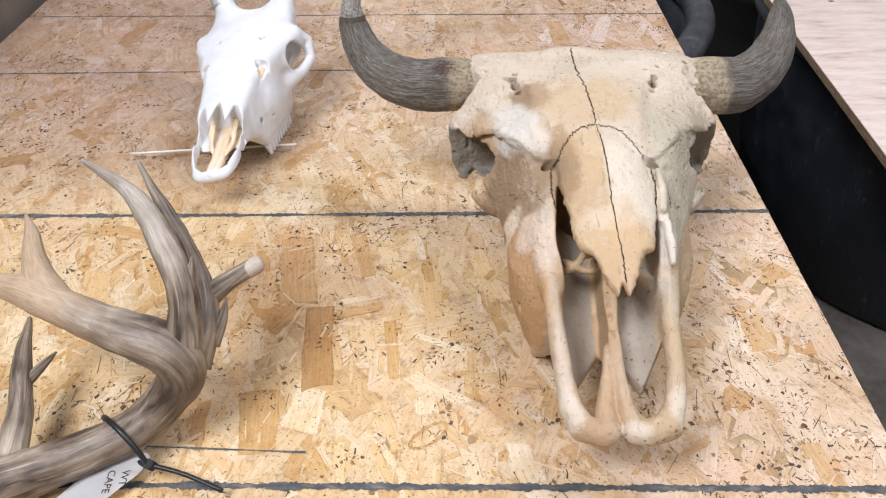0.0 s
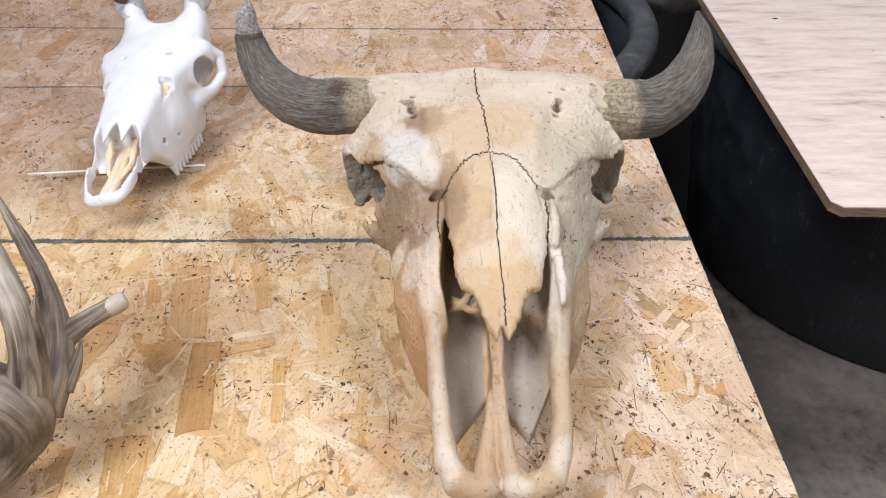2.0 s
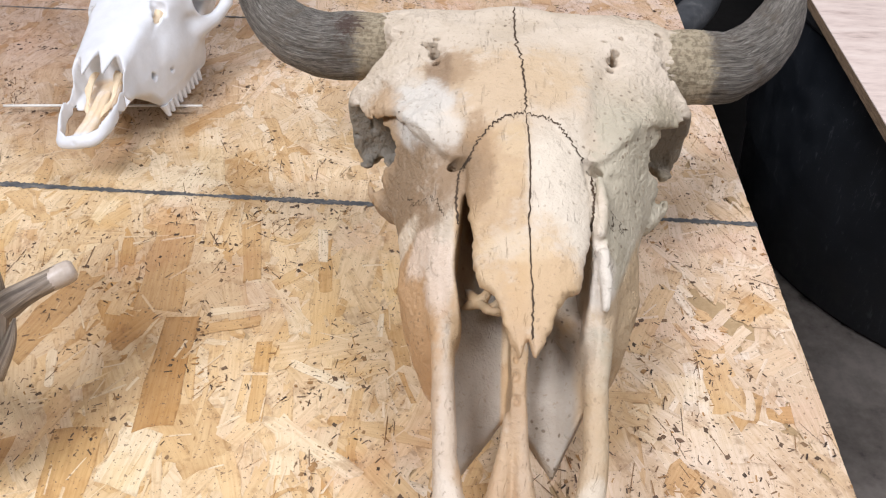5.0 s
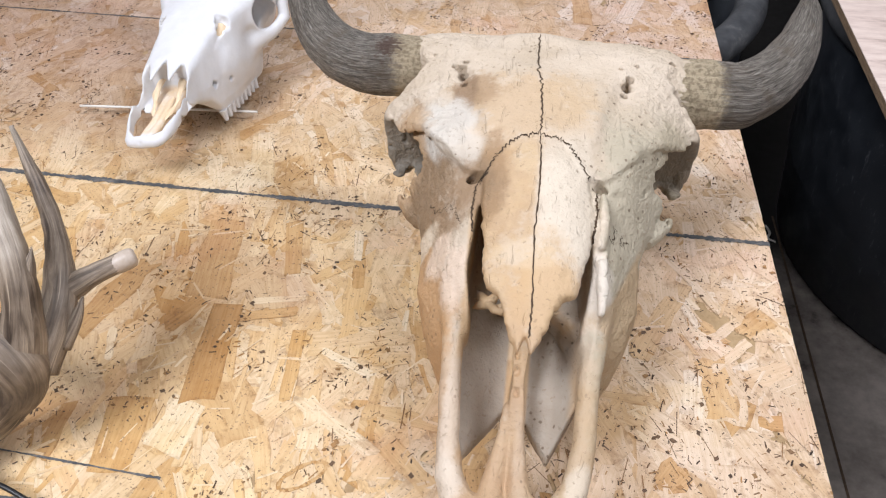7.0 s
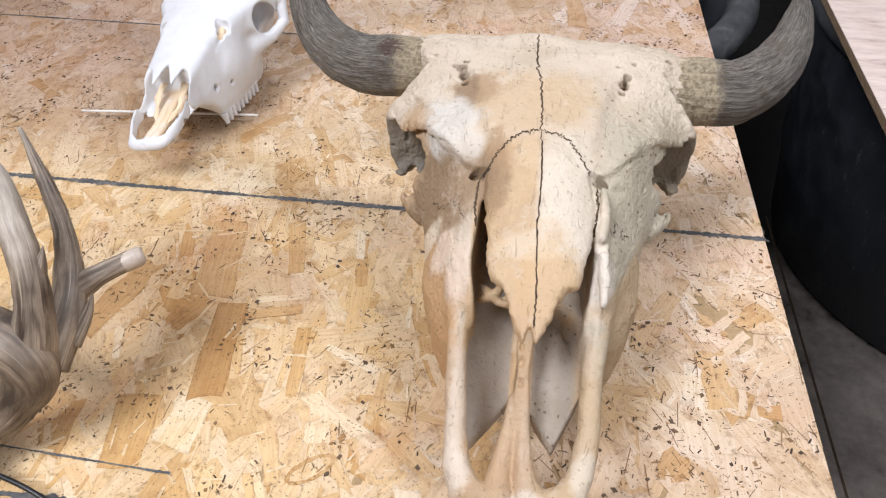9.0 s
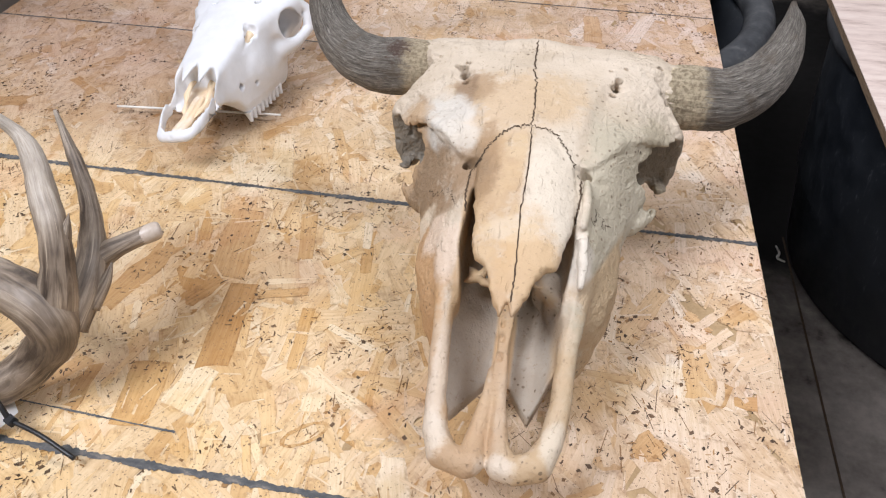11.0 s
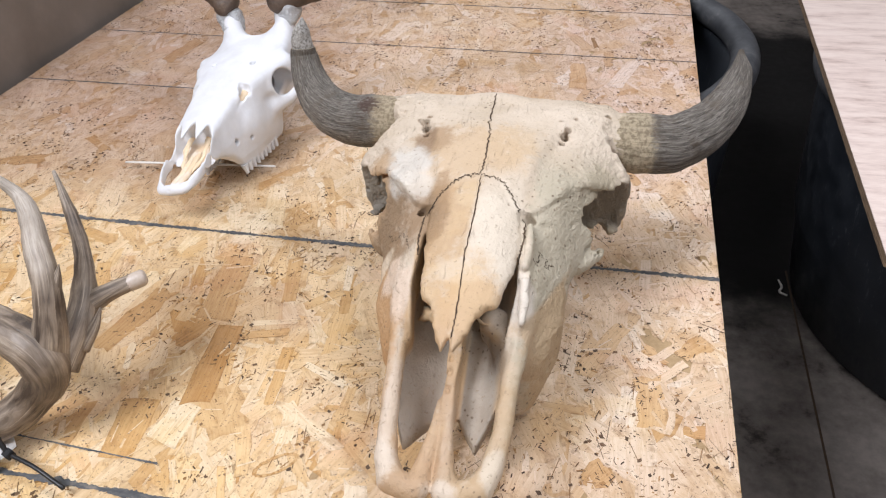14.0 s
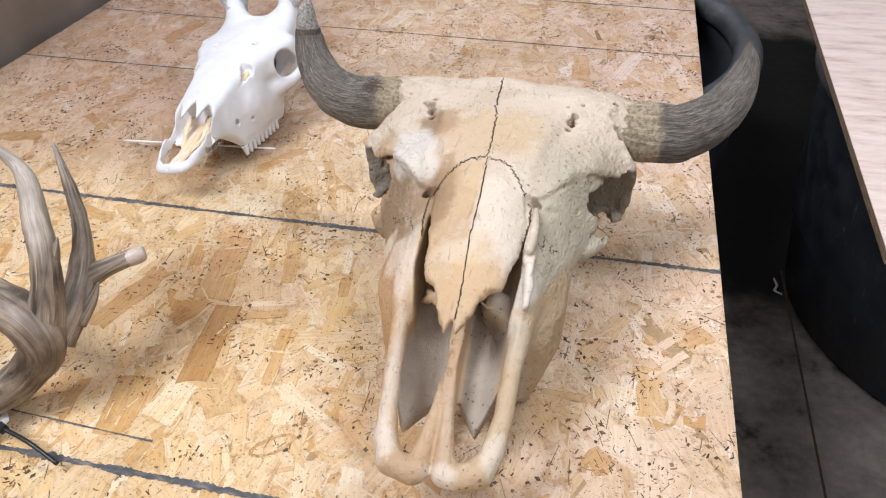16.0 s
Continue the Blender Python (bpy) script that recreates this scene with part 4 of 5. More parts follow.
    d = cut(d, sd_ball(A, (0.136, 0.035, 0.086), (0.040, 0.062, 0.031)), 0.005)
    d = cut(d, sd_chain(A, [(0.073, 0.078, 0.2150, 0.0110), (0.066, 0.045, 0.2160, 0.0145), (0.058, 0.01, 0.2115, 0.0125), (0.05, -0.02, 0.2040, 0.009)]), 0.007)
    for q, rr in (((0.0750, 0.090), 0.0042), ((0.0730, 0.082), 0.0048), ((0.0710, 0.072), 0.0036)):
        d = cut(d, sd_rod(A, (*q, 0.226), (q[0] - 0.004, q[1] + 0.006, 0.186), rr, rr * 0.8), 0.001)
    for q, rr in (((-0.079, 0.096), 0.0026), ((-0.070, 0.101), 0.0022), ((0.066, 0.105), 0.0024), ((0.080, 0.112), 0.002), ((0.112, 0.125), 0.002)):
        d = cut(d, sd_rod(P, (*q, 0.226), (*q, 0.196), rr, rr * 0.8), 0.001)
    d = cut(d, sd_ball(A, (0.086, 0.030, 0.2170), (0.020, 0.034, 0.018)), 0.008)
    d = cut(d, sd_rod(A, (0.043, -0.036, 0.194), (0.052, -0.033, 0.176), 0.0042, 0.0045), 0.002)
    d = cut(d, sd_rod(A, (0.088, -0.113, 0.074), (0.072, -0.109, 0.078), 0.0045, 0.0035), 0.002)
    d = cut(d, sd_rod(P, (0.053, -0.046, 0.185), (0.066, -0.036, 0.180), 0.0030, 0.0042), 0.003)
    # gaps beside the nasal bones, with a slim splint of bone on the grey cheek
    d = cut(d, sd_chain(A, [(0.046, -0.040, 0.196, 0.0016), (0.0475, -0.065, 0.187, 0.0016), (0.0455, -0.090, 0.176, 0.0024), (0.044, -0.108, 0.166, 0.0032)]), 0.0012)
    d = join(d, sd_chain(P, [(0.0512, -0.046, 0.185, 0.0030), (0.0528, -0.064, 0.178, 0.0044), (0.0510, -0.084, 0.168, 0.0032)]), 0.0030)
    d = join(d, sd_chain(P, [(0.0520, -0.096, 0.161, 0.0036), (0.0540, -0.112, 0.151, 0.0050), (0.0535, -0.128, 0.142, 0.0020)]), 0.003)
    d = cut(d, sd_rod(A, (0.108, 0.004, 0.128), (0.113, 0.014, 0.128), 0.0038, 0.0038), 0.002)
    d = cut(d, sd_ball(A, (0.105, -0.02, 0.075), (0.03, 0.05, 0.02)), 0.012)
    d = cut(d, sd_ball(A, (0.0, 0.185, 0.09), (0.07, 0.03, 0.06)), 0.02)
    d = cut(d, sd_ball(A, (0.0, -0.03, -0.01), (0.034, 0.11, 0.035)), 0.01)
    # worn, pitted surface, ridged on the brows and round the sockets
    d = d + 0.0007 * lattice_noise(P, 55, 3) + 0.0004 * lattice_noise(P, 150, 4) + 0.0008 * lattice_noise(P, 24, 5)
    pit = np.clip((a - 0.06) / 0.03, 0, 1) * np.clip((y + 0.03) / 0.03, 0, 1)
    fold = 1 - np.abs(lattice_noise(P * np.array((1.0, 1.6, 1.0)), 62, 8))
    holes = np.clip(lattice_noise(P, 150, 10) - 0.58, 0, 1) * 0.010
    cheek = np.clip((a - 0.06) / 0.02, 0, 1) * np.clip((-0.02 - y) / 0.03, 0, 1)
    pores = np.clip(lattice_noise(P, 210, 15) - 0.62, 0, 1) * 0.008
    d = d + pit * (0.0015 * (0.62 - fold) + 0.0010 * np.abs(lattice_noise(P, 210, 9)) + holes)
    return d + cheek * (0.0009 * np.abs(lattice_noise(P * np.array((1.0, 0.5, 1.0)), 110, 14)) + pores)


def drop_on(tree, x, y, z=0.5):
    hit = tree.ray_cast(Vector((x, y, z)), Vector((0, 0, -1)))
    return hit[0]


def crack(tree, pts, width, jag, seed, z=0.5):
    """A jagged dark seam laid on the surface along x, y points."""
    r = np.random.default_rng(seed)
    s = spline([(*p, 0) for p in pts], 60)[:, :2]
    t = np.gradient(s, axis=0)
    t /= np.linalg.norm(t, axis=1)[:, None]
    nrm = np.stack([-t[:, 1], t[:, 0]], 1)
    s = s + nrm * (r.normal(0, jag, len(s)))[:, None]
    verts, faces = [], []
    for i, (p, q) in enumerate(zip(s, nrm)):
        w = width * r.uniform(0.45, 1.0) * min(1, 0.3 + 0.2 * min(i, 59 - i))
        for sgn in (-1, 1):
            h = drop_on(tree, *(p + sgn * w / 2 * q), z)
            h = h if h is not None else Vector((*p, 0.1))
            verts.append((h.x, h.y, h.z + 0.0005))
    for i in range(59):
        q = [verts[2 * i + k][2] for k in range(4)]
        if max(q) - min(q) > 0.005:
            if len(faces) > 20:
                break
            faces = []
            continue
        faces.append((2 * i, 2 * i + 1, 2 * i + 3, 2 * i + 2))
    used = sorted({k for f in faces for k in f})
    where = {k: i for i, k in enumerate(used)}
    return mesh_of("suture", [verts[k] for k in used], [tuple(where[k] for k in f) for f in faces], False)


def bison():
    from_shape = skin(bison_shape, (-0.178, -0.285, -0.004), (0.178, 0.185, 0.236), 0.0015, "bone")
    b = thing("bison_skull", BISON, "weathered cream and tan bison skull with grey horns on board", "skull")
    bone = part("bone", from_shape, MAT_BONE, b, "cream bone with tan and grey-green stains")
    from mathutils.bvhtree import BVHTree
    bm = bmesh.new()
    bm.from_mesh(from_shape)
    tree = BVHTree.FromBMesh(bm)
    bm.free()
    part("suture", crack(tree, [(-0.007, 0.148), (-0.006, 0.10), (-0.001, 0.05), (0.0, 0.0)], 0.0018, 0.0008, 1), MAT_CRACK, bone, "dark jagged frontal seam")
    part("suture", crack(tree, [(0.0, 0.0), (0.002, -0.05), (0.001, -0.10), (0.003, -0.15), (0.002, -0.178)], 0.0015, 0.0003, 2), MAT_CRACK, bone, "dark seam between the nasal bones")
    for s, k in ((-1, 3), (1, 4)):
        part("suture", crack(tree, [(0.0, 0.0), (s * 0.02, -0.006), (s * 0.034, -0.025), (s * 0.044, -0.042)], 0.0017, 0.0010, k), MAT_CRACK, bone, "dark jagged nasal seam")
        part("suture", crack(tree, [(s * 0.046, -0.04), (s * 0.047, -0.06), (s * 0.0445, -0.085), (s * 0.043, -0.1)], 0.0020, 0.0005, k + 8), MAT_CRACK, bone, "dark gap beside the nasal bones")
    part("suture", crack(tree, [(0.044, -0.034), (0.056, -0.028), (0.066, -0.022), (0.084, -0.002), (0.097, 0.016)], 0.0015, 0.0009, 23), MAT_CRACK, bone, "jagged seam between brow and grey cheek")
    part("suture", crack(tree, [(0.043, -0.037), (0.052, -0.032), (0.066, -0.025)], 0.0036, 0.0005, 35), MAT_CRACK, bone, "dark wedge-shaped gap under the brow")
    part("suture", crack(tree, [(-0.038, -0.037), (-0.047, -0.034), (-0.058, -0.028)], 0.0036, 0.0005, 37), MAT_CRACK, bone, "dark wedge-shaped gap under the brow")
    part("suture", crack(tree, [(-0.045, -0.034), (-0.056, -0.029), (-0.066, -0.020), (-0.080, -0.006), (-0.094, 0.014)], 0.0016, 0.0010, 27), MAT_CRACK, bone, "dark seam under the pale brow plate")
    part("suture", crack(tree, [(0.053, -0.066), (0.059, -0.072), (0.064, -0.060), (0.070, -0.066), (0.075, -0.050), (0.083, -0.044)], 0.0009, 0.0012, 29), MAT_CRACK, bone, "thin wavy seam on the grey cheek")
    part("suture", crack(tree, [(-0.094, -0.030), (-0.084, -0.036), (-0.074, -0.048), (-0.064, -0.052), (-0.054, -0.072)], 0.0006, 0.0013, 31), MAT_CRACK, bone, "faint frayed seam on the tan cheek")
    part("suture", crack(tree, [(-0.062, -0.118), (-0.0615, -0.135), (-0.059, -0.155)], 0.0009, 0.0004, 33), MAT_CRACK, bone, "thin seam along the muzzle rod")
    for s, k in ((-1, 0), (-1, 1), (-1, 2), (1, 1)):
        yy = -0.095 - 0.011 * (k % 3)
        part("turbinate", tube([(s * 0.010, yy, 0.128, 0.0010), (s * 0.02, yy - 0.010, 0.132 - 0.007 * (k % 2), 0.0024), (s * 0.029, yy - 0.014 + 0.01 * k, 0.124, 0.0018), (s * 0.040, yy + 0.004, 0.120, 0.001)], 34, 10, 0.0030, 70 + k), MAT_BONE, b, "broken thin bone inside the nose")
    part("turbinate", tube([(0.014, -0.080, 0.112, 0.008), (0.026, -0.100, 0.114, 0.0125), (0.036, -0.118, 0.108, 0.0125), (0.044, -0.130, 0.100, 0.010)], 60, 36, 0.0042, 88), MAT_BONE, b, "lumpy grey bone inside the nose")
    # horns
    right = [(0.118, 0.133, 0.180, 0.0275), (0.142, 0.1332, 0.1785, 0.0312), (0.166, 0.1345, 0.1782, 0.0304), (0.181, 0.139, 0.178, 0.0296), (0.212, 0.163, 0.184, 0.0260), (0.237, 0.199, 0.197, 0.0206), (0.251, 0.237, 0.214, 0.0135), (0.252, 0.263, 0.233, 0.002)]
    left = [(-0.096, 0.136, 0.186, 0.0245), (-0.118, 0.1372, 0.185, 0.0275), (-0.145, 0.1395, 0.183, 0.0290), (-0.174, 0.148, 0.1795, 0.0282), (-0.209, 0.171, 0.182, 0.0255), (-0.236, 0.201, 0.196, 0.0210), (-0.248, 0.218, 0.219, 0.0165), (-0.249, 0.221, 0.232, 0.0140)]
    part("horn", tube(right, 160, 110, 0.0007, 11, 1.0, True, 0.0016), MAT_HORN, b, "dark grey fibrous horn")
    part("horn", tube(left, 150, 110, 0.0007, 12, 1.0, True, 0.0013), MAT_HORN, b, "dark grey worn horn with a chalky tip")
    part("horn_tip", tube([(-0.2490, 0.2205, 0.227, 0.0134), (-0.2495, 0.2205, 0.236, 0.0130), (-0.247, 0.219, 0.254, 0.0095), (-0.243, 0.215, 0.270, 0.002)], 36, 32, 0.0012, 13), MAT_CHALK, b, "chalky grey-white horn tip")
    # cheek teeth
    for s in (-1, 1):
        for k in range(6):
            bm = box(-0.009, 0.009, -0.0095, 0.0095, 0.0, 0.03, 0.003)
            part("tooth", bm, MAT_BONE, b, m=pose(s * (0.056 - 0.0015 * abs(k - 3)), -0.095 + k * 0.0205, 0.0, 0, 0, s * 8))
    return b


bison()


# ---- bleached deer skull ----
DEER = pose(-0.202, 1.0, TOP + 0.006, 0, -9, -4.2)


def deer_shape(P):
    x, y, z = P[..., 0], P[..., 1], P[..., 2]
    A = P.copy()
    A[..., 0] = np.abs(x)
    a = A[..., 0]
    d = sd_ball(A, (0, 0.105, 0.082), (0.05, 0.082, 0.05))
    # forehead plate
    wf = interp(y, [-0.02, 0.0, 0.03, 0.055, 0.075, 0.095, 0.12, 0.15], [0.042, 0.05, 0.06, 0.074, 0.077, 0.066, 0.058, 0.05])
    zt = interp(y, [-0.04, -0.02, 0.0, 0.05, 0.09, 0.13, 0.16], [0.100, 0.113, 0.120, 0.132, 0.139, 0.143, 0.13]) - 2.0 * a**2
    plate = smax(smax(a - wf, z - zt, 0.012), smax(zt - 0.03 - z, smax(y - 0.145, -0.02 - y, 0.01), 0.012), 0.01)
    d = join(d, plate, 0.012)
    # pedicles
    d = join(d, sd_chain(A, [(0.034, 0.12, 0.118, 0.02), (0.045, 0.143, 0.150, 0.0145), (0.050, 0.155, 0.176, 0.0155)]), 0.02)
    # face
    w = interp(y, [-0.185, -0.172, -0.15, -0.115, -0.085, -0.05, -0.01, 0.05], [0.019, 0.026, 0.031, 0.034, 0.035, 0.041, 0.048, 0.05])
    roof = interp(y, [-0.19, -0.165, -0.12, -0.085, -0.04, 0.0, 0.05], [0.050, 0.059, 0.084, 0.100, 0.112, 0.121, 0.128]) - interp(y, [-0.12, -0.05, -0.02], [7.0, 4.0, 2.2]) * a**2
    base = interp(y, [-0.19, -0.15, -0.10, -0.072, -0.05, 0.05], [0.040, 0.044, 0.052, 0.040, 0.012, 0.009])
    slope = interp(z, [0.0, 0.03, 0.06, 0.09, 0.12], [0.72, 0.95, 1.0, 0.92, 0.75])
    face = smax(smax(a - w * slope, z - roof, 0.008), smax(base - z, smax(-0.180 - y, y - 0.06, 0.008), 0.008), 0.008)
    d = join(d, face, 0.008)
    # rings round the eyes
    d = join(d, sd_ball(A, (0.043, 0.062, 0.092), (0.032, 0.036, 0.032)), 0.008)
    ring = sd_chain(A, [(0.070, 0.080, 0.120, 0.0055), (0.082, 0.088, 0.102, 0.005), (0.082, 0.080, 0.078, 0.0055), (0.070, 0.056, 0.068, 0.007), (0.052, 0.036, 0.066, 0.012)])
    d = join(d, ring, 0.010)
    d = join(d, sd_ball(A, (0.034, 0.015, 0.062), (0.022, 0.05, 0.034)), 0.012)
    d = cut(d, sd_rod(A, (0.050, 0.066, 0.088), (0.105, 0.030, 0.108), 0.0185, 0.022), 0.002)
    d = cut(d, sd_ball(A, (0.050, 0.062, 0.092), (0.032, 0.022, 0.023)), 0.002)
    d = cut(d, sd_rod(A, (0.060, 0.066, 0.092), (0.064, 0.098, 0.012), 0.015, 0.016), 0.002)
    d = join(d, ring, 0.004)
    # nose opening with its roof of split nasal bones
    ow = interp(y, [-0.172, -0.162, -0.14, -0.115, -0.095, -0.084, -0.078], [0.010, 0.021, 0.0285, 0.0315, 0.0300, 0.024, 0.002])
    of = interp(y, [-0.18, -0.135, -0.115, -0.08], [-0.02, -0.01, 0.052, 0.062])
    hole = smax(smax(a - ow, of - z, 0.004), smax(y + 0.079, -0.172 - y, 0.003), 0.003)
    d = cut(d, hole, 0.003)
    fork = smax(smax(np.abs(a - 0.012) - interp(y, [-0.105, -0.078], [0.0008, 0.011]), np.abs(z - roof + 0.0025) - 0.002, 0.001), np.abs(y + 0.09) - 0.016, 0.001)
    d = join(d, fork, 0.002)
    d = join(d, sd_chain(A, [(0.004, -0.166, 0.047, 0.005), (0.0048, -0.14, 0.05, 0.0042), (0.004, -0.10, 0.06, 0.004)]), 0.003)
    d = cut(d, sd_rod(A, (0, -0.186, 0.05), (0, -0.176, 0.05), 0.0022, 0.001), 0.002)
    # hollow brain case, so that the openings are deep
    d = cut(d, sd_ball(A, (0, 0.085, 0.088), (0.036, 0.055, 0.03)), 0.002)
    # slit before the eye and small holes
    d = cut(d, sd_chain(A, [(0.037, -0.002, 0.117, 0.0040), (0.047, -0.003, 0.112, 0.0045), (0.043, -0.016, 0.104, 0.0042), (0.041, -0.042, 0.090, 0.0016)]), 0.001)
    d = cut(d, sd_ball(A, (0.042, -0.006, 0.111), (0.0080, 0.009, 0.010)), 0.001)
    d = cut(d, sd_rod(A, (0.044, -0.014, 0.108), (0.02, -0.014, 0.085), 0.005, 0.005), 0.001)
    d = cut(d, sd_rod(A, (0.050, -0.006, 0.105), (0.052, -0.028, 0.088), 0.004, 0.004), 0.003)
    d = cut(d, sd_rod(A, (0.034, 0.05, 0.145), (0.030, 0.046, 0.10), 0.0042, 0.0038), 0.001)
    d = cut(d, sd_rod(A, (0.06, -0.062, 0.054), (0.015, -0.056, 0.06), 0.0046, 0.004), 0.001)
    d = cut(d, sd_rod(A, (0.06, -0.03, 0.046), (0.02, -0.03, 0.055), 0.0026, 0.0024), 0.001)
    # hollow under the snout
    d = cut(d, sd_ball(A, (0, -0.02, 0.005), (0.026, 0.09, 0.035)), 0.01)
    return d + 0.0005 * lattice_noise(P, 90, 21) + 0.0006 * lattice_noise(P, 35, 22)


def deer():
    me = skin(deer_shape, (-0.105, -0.2, 0.0), (0.105, 0.195, 0.2), 0.0019, "bone")
    d = thing("deer_skull", DEER, "bleached white deer skull with dark antlers glued on", "skull")
    part("bone", me, MAT_WHITE, d, "bleached white bone")
    for s in (-1, 1):
        for k in range(9):
            bm = bmesh.new()
            bmesh.ops.create_cone(bm, cap_ends=True, segments=8, radius1=0.0026, radius2=0.0054, depth=0.014, matrix=pose(0, 0, 0.007))
            part("tooth", bm, MAT_WHITE, d, m=pose(s * (0.034 + 0.0008 * k), -0.053 + k * 0.0102, 0.004, 0, -6 * s, 0))
        part("glue", tube([(s * 0.046, 0.145, 0.146, 0.0150), (s * 0.050, 0.152, 0.160, 0.019), (s * 0.053, 0.156, 0.170, 0.021), (s * 0.054, 0.160, 0.180, 0.014)], 60, 48, 0.0035, 31 + s), MAT_GLUE, d, "clear lumpy hot glue")
        part("inner_bone", tube([(s * 0.038, 0.0, 0.104, 0.006), (s * 0.036, -0.014, 0.098, 0.005), (s * 0.036, -0.034, 0.086, 0.002)], 16, 10, 0.0012, 5), MAT_CREAM, d, "cream bone inside the slit")
        part("turbinate", tube([(s * 0.012, -0.070, 0.080, 0.0045), (s * 0.016, -0.092, 0.070, 0.0036), (s * 0.014, -0.112, 0.060, 0.0024), (s * 0.008, -0.135, 0.052, 0.001)], 40, 16, 0.0022, 3, 0.45), MAT_CREAM, d, "thin cream bone inside the nose")
    ra = [(0.030, 0.148, 0.180, 0.012), (0.040, 0.150, 0.183, 0.020), (0.058, 0.156, 0.187, 0.019), (0.090, 0.165, 0.189, 0.0155), (0.15, 0.182, 0.196, 0.0145), (0.24, 0.206, 0.214, 0.0140), (0.33, 0.22, 0.26, 0.012), (0.36, 0.20, 0.34, 0.004)]
    la = [(-0.040, 0.148, 0.176, 0.012), (-0.046, 0.150, 0.182, 0.020), (-0.056, 0.156, 0.192, 0.019), (-0.08, 0.165, 0.207, 0.0155), (-0.15, 0.19, 0.24, 0.014), (-0.24, 0.22, 0.30, 0.0135), (-0.31, 0.23, 0.38, 0.004)]
    part("antler", tube(ra, 60, 18, 0.0018, 41), MAT_DARK_ANTLER, d, "dark brown antler")
    part("antler", tube(la, 60, 18, 0.0018, 42), MAT_DARK_ANTLER, d, "dark brown antler")
    return d


deer()
tagged(part("stick", tube([(-0.375, 0.955, TOP + 0.0105, 0.0016), (-0.25, 0.968, TOP + 0.01, 0.0018), (-0.145, 0.976, TOP + 0.0105, 0.0016)], 12, 8), MAT_STICK), "thin white stick passing under the bleached deer skull", "stick")


# ---- loose antler with tag ----
def antler():
    a = thing("shed_antler", pose(0, 0, 0), "grey-brown forked deer antler with pale tines, lying on strand board", "antler")
    z = TOP
    beam = [(-0.34, 0.385, z + 0.024, 0.025), (-0.293, 0.408, z + 0.023, 0.022), (-0.245, 0.432, z + 0.024, 0.0195), (-0.200, 0.452, z + 0.034, 0.0185), (-0.174, 0.466, z + 0.054, 0.019), (-0.155, 0.472, z + 0.081, 0.0205), (-0.157, 0.474, z + 0.103, 0.0215), (-0.180, 0.480, z + 0.114, 0.0205), (-0.225, 0.495, z + 0.120, 0.0175), (-0.27, 0.514, z + 0.126, 0.0165), (-0.305, 0.528, z + 0.130, 0.014), (-0.335, 0.535, z + 0.132, 0.007)]
    part("beam", tube(beam, 110, 28, 0.0009, 51), MAT_ANTLER, a, "thick grey-brown main beam")
    part("tine", tube([(-0.154, 0.476, z + 0.090, 0.0195), (-0.147, 0.488, z + 0.124, 0.0150), (-0.148, 0.503, z + 0.156, 0.0122), (-0.164, 0.526, z + 0.183, 0.0112), (-0.182, 0.550, z + 0.199, 0.0094), (-0.200, 0.565, z + 0.211, 0.0070), (-0.214, 0.563, z + 0.228, 0.0042), (-0.225, 0.557, z + 0.244, 0.0010)], 70, 24, 0.0008, 52), MAT_ANTLER, a, "long pale curved tine")
    part("spur", tube([(-0.146, 0.500, z + 0.146, 0.0095), (-0.140, 0.508, z + 0.162, 0.0050), (-0.137, 0.515, z + 0.176, 0.0008)], 20, 14, 0.0004, 61), MAT_ANTLER, a, "small pointed spur")
    part("tine", tube([(-0.150, 0.484, z + 0.078, 0.0170), (-0.143, 0.512, z + 0.102, 0.0150), (-0.148, 0.540, z + 0.117, 0.0124), (-0.166, 0.577, z + 0.134, 0.0090), (-0.185, 0.603, z + 0.152, 0.0068), (-0.203, 0.622, z + 0.172, 0.0045), (-0.215, 0.634, z + 0.196, 0.0010)], 60, 22, 0.0008, 53), MAT_ANTLER, a, "pale upright tine")
    part("tine", tube([(-0.147, 0.530, z + 0.110, 0.0120), (-0.130, 0.547, z + 0.1165, 0.0092), (-0.116, 0.559, z + 0.120, 0.0078), (-0.104, 0.568, z + 0.1225, 0.0080)], 34, 18, 0.0007, 54), MAT_ANTLER, a, "short blunt tine with a pale end")
    part("tine_tip", tube([(-0.114, 0.561, z + 0.1205, 0.0077), (-0.107, 0.566, z + 0.122, 0.0086), (-0.101, 0.571, z + 0.1232, 0.0080), (-0.0985, 0.573, z + 0.1236, 0.0050)], 16, 20, 0.0010, 55), MAT_ANTLER_TIP, a, "pale worn tip")
    part("tine", tube([(-0.262, 0.512, z + 0.125, 0.0155), (-0.284, 0.532, z + 0.133, 0.0150), (-0.298, 0.556, z + 0.142, 0.0105), (-0.308, 0.582, z + 0.152, 0.0065), (-0.318, 0.600, z + 0.160, 0.0015)], 30, 18, 0.0005, 56), MAT_ANTLER, a, "short tan tine")
    part("tine", tube([(-0.300, 0.420, z + 0.03, 0.014), (-0.304, 0.462, z + 0.045, 0.011), (-0.315, 0.51, z + 0.065, 0.008), (-0.318, 0.545, z + 0.08, 0.002)], 30, 14, 0.0006, 57), MAT_ANTLER, a, "slim brown brow tine")
    part("spur", tube([(-0.308, 0.485, z + 0.053, 0.006), (-0.295, 0.505, z + 0.06, 0.004), (-0.288, 0.518, z + 0.062, 0.001)], 14, 10), MAT_ANTLER, a, "small brown spur")
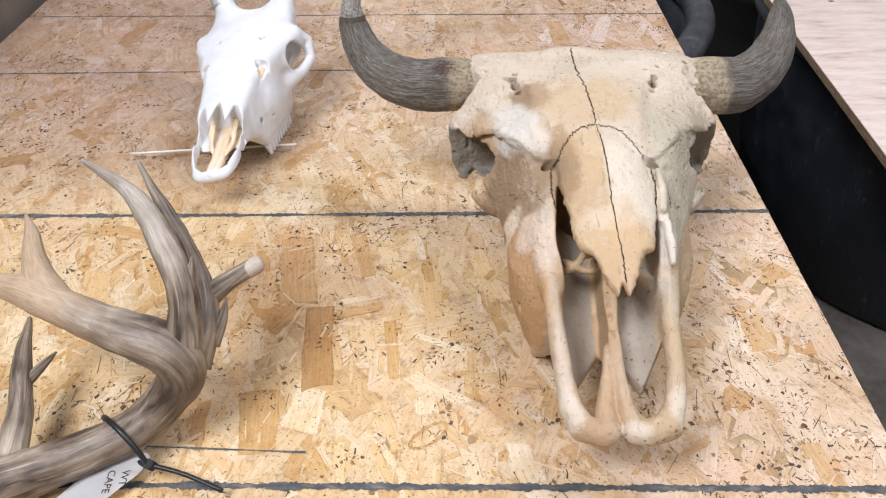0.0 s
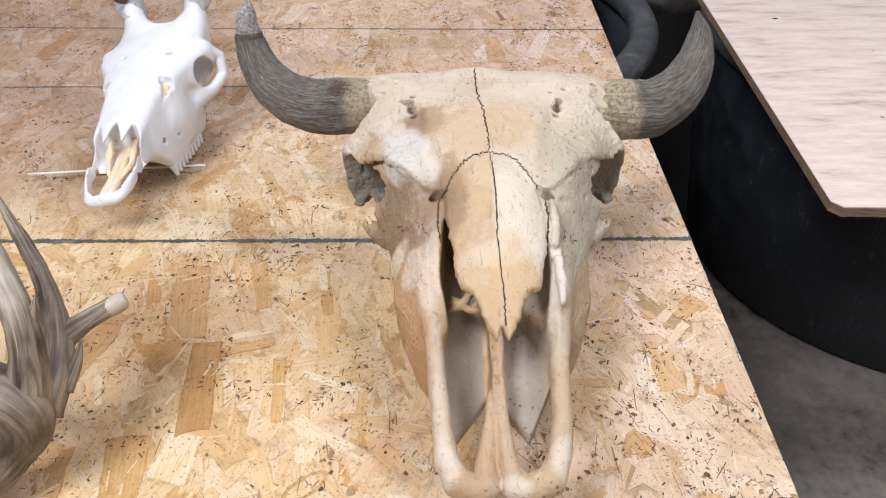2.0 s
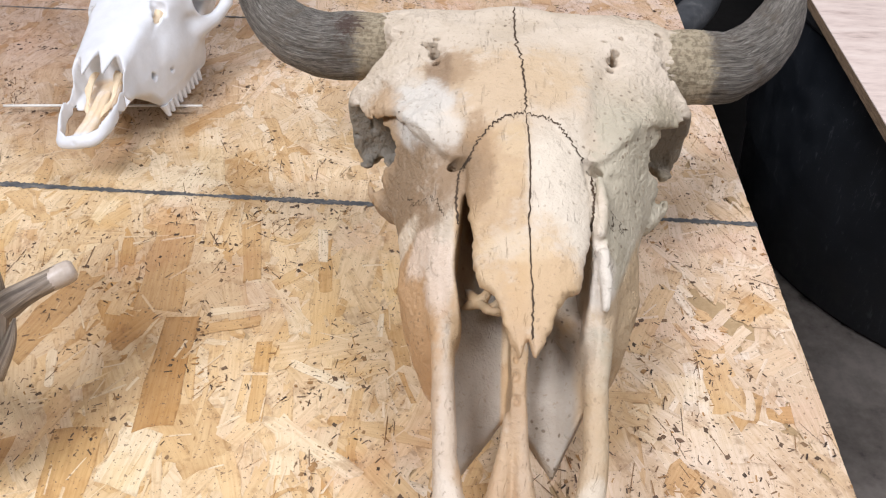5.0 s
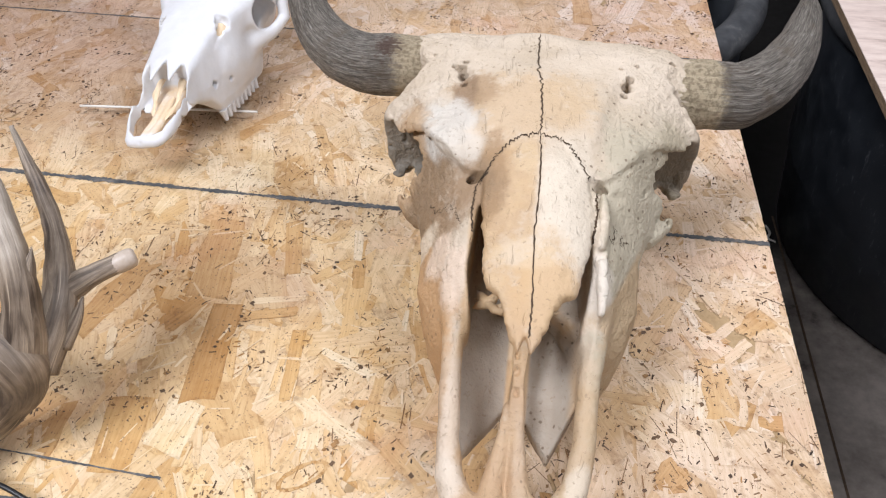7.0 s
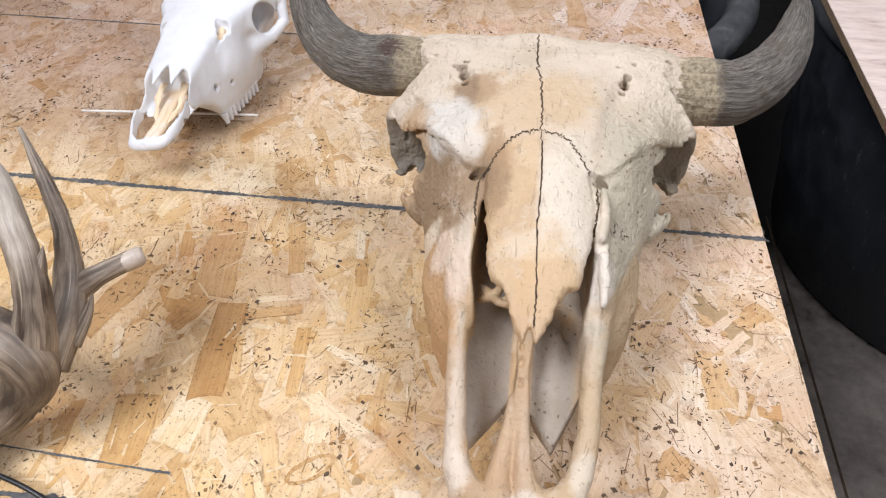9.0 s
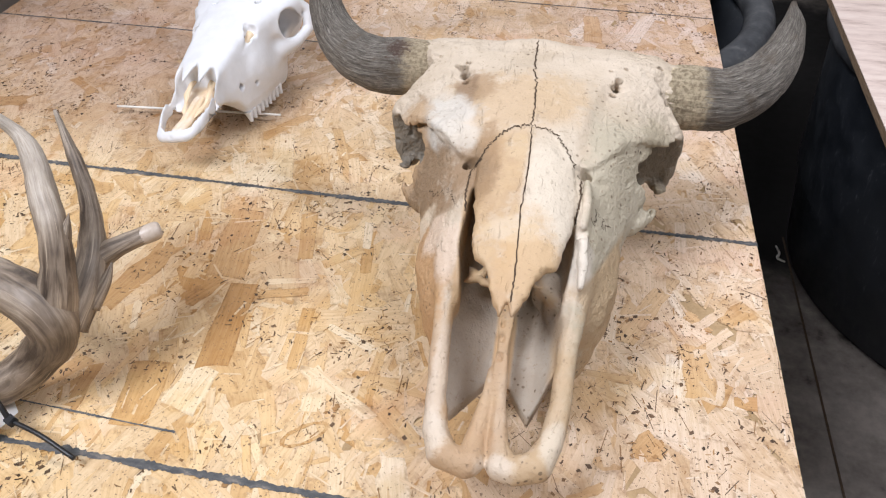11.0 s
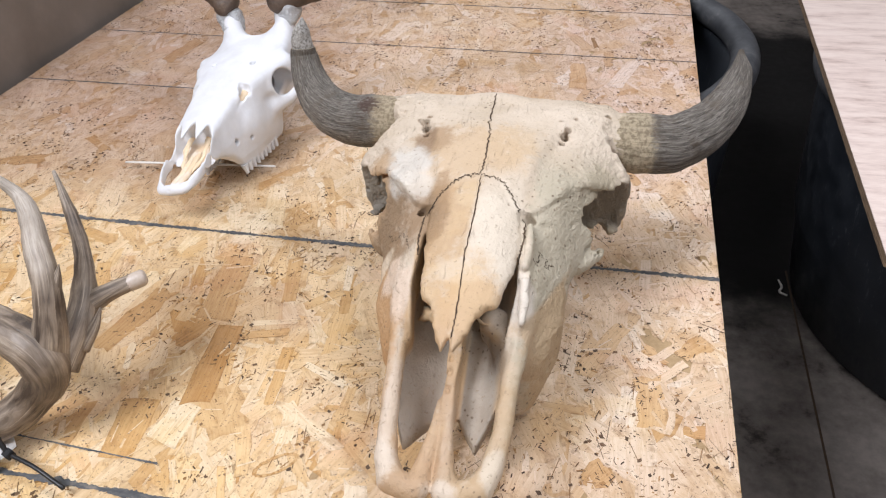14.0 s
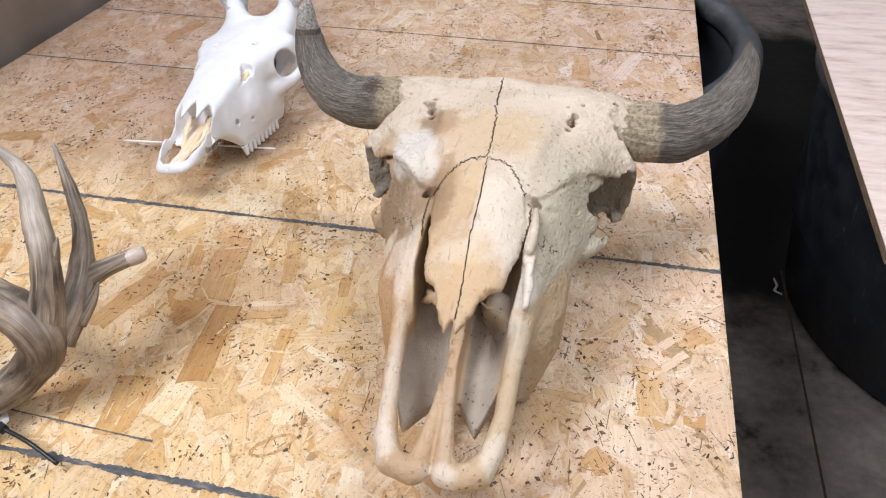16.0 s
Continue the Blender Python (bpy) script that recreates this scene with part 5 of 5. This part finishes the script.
    part("tine", tube([(-0.150, 0.490, z + 0.085, 0.010), (-0.162, 0.515, z + 0.112, 0.0075), (-0.172, 0.538, z + 0.140, 0.0045), (-0.176, 0.547, z + 0.153, 0.001)], 24, 14, 0.0005, 58), MAT_ANTLER, a, "slim brown tine")
    part("spur", tube([(-0.134, 0.500, z + 0.088, 0.007), (-0.126, 0.516, z + 0.104, 0.005), (-0.122, 0.527, z + 0.118, 0.001)], 14, 12), MAT_ANTLER, a, "small pointed spur")
    return a


antler()


def cable_tie():
    t = thing("cable_tie", pose(0, 0, 0), "black nylon cable tie round the antler beam", "cable tie")
    pts = [(-0.183, 0.421, TOP + 0.024), (-0.193, 0.427, TOP + 0.041), (-0.207, 0.437, TOP + 0.051), (-0.223, 0.451, TOP + 0.049), (-0.232, 0.463, TOP + 0.031), (-0.222, 0.454, TOP + 0.010), (-0.203, 0.437, TOP + 0.010), (-0.184, 0.422, TOP + 0.020)]
    part("loop", tube([(*q, 0.0024) for q in pts], 60, 8), MAT_TIE, t)
    part("head", box(-0.0045, 0.0045, -0.004, 0.004, -0.0035, 0.0035, 0.0008), MAT_TIE, t, m=pose(-0.181, 0.4205, TOP + 0.024, 20, 0, -25))
    part("tail", tube([(-0.181, 0.4205, TOP + 0.024, 0.0021), (-0.15, 0.413, TOP + 0.021, 0.0021), (-0.117, 0.403, TOP + 0.012, 0.0021)], 20, 8), MAT_TIE, t)
    return t


cable_tie()


def paper_tag():
    g = thing("paper_tag", pose(-0.222, 0.415, TOP + 0.006, 0, -6, 45), "white paper tag with handwriting, tied to the antler", "tag")
    bm = bmesh.new()
    n = 14
    for i in range(n + 1):
        u = i / n
        zz = 0.006 * math.sin(u * 2.2)
        for v in (-1, 1):
            bm.verts.new((-0.044 + 0.084 * u, v * (0.0185 if u < 0.85 else 0.017 - 0.05 * (u - 0.85)), zz))
    bm.verts.ensure_lookup_table()
    for i in range(n):
        bm.faces.new((bm.verts[2 * i], bm.verts[2 * i + 2], bm.verts[2 * i + 3], bm.verts[2 * i + 1]))
    bmesh.ops.solidify(bm, geom=bm.faces[:], thickness=0.0003)
    part("card", bm, MAT_PAPER, g)
    return g


tag = paper_tag()


def writing(text, size, x, y, z, turn):
    cu = bpy.data.curves.new("writing", "FONT")
    cu.body, cu.size, cu.extrude, cu.align_x = text, size, 0.00008, "CENTER"
    tmp = new("writing", cu)
    me = bpy.data.meshes.new_from_object(tmp.evaluated_get(bpy.context.evaluated_depsgraph_get()))
    bpy.data.objects.remove(tmp)
    bpy.data.curves.remove(cu)
    me.materials.clear()
    part("writing", me, MAT_PEN, tag, "black pen lettering", pose(x, y, z, 0, 0, turn))


writing("CAPE", 0.0095, 0.0, -0.004, 0.0066, -135)
writing("WT", 0.0095, 0.011, -0.011, 0.0071, -135)


# ---- marks on the floor and tank ----
tagged(part("floor_joint", box(0.752, 0.756, 0.3, 1.62, -0.002, 0.0012), MAT_CRACK, None), "dark saw-cut joint in the concrete floor", "joint", kind="structure")
tagged(part("plastic_scrap", tube([(0.745, 1.525, 0.003, 0.0022), (0.73, 1.535, 0.004, 0.0026), (0.737, 1.555, 0.003, 0.0026), (0.733, 1.58, 0.003, 0.002)], 24, 8), MAT_STICK), "small curled white plastic scrap on the concrete floor", "scrap")
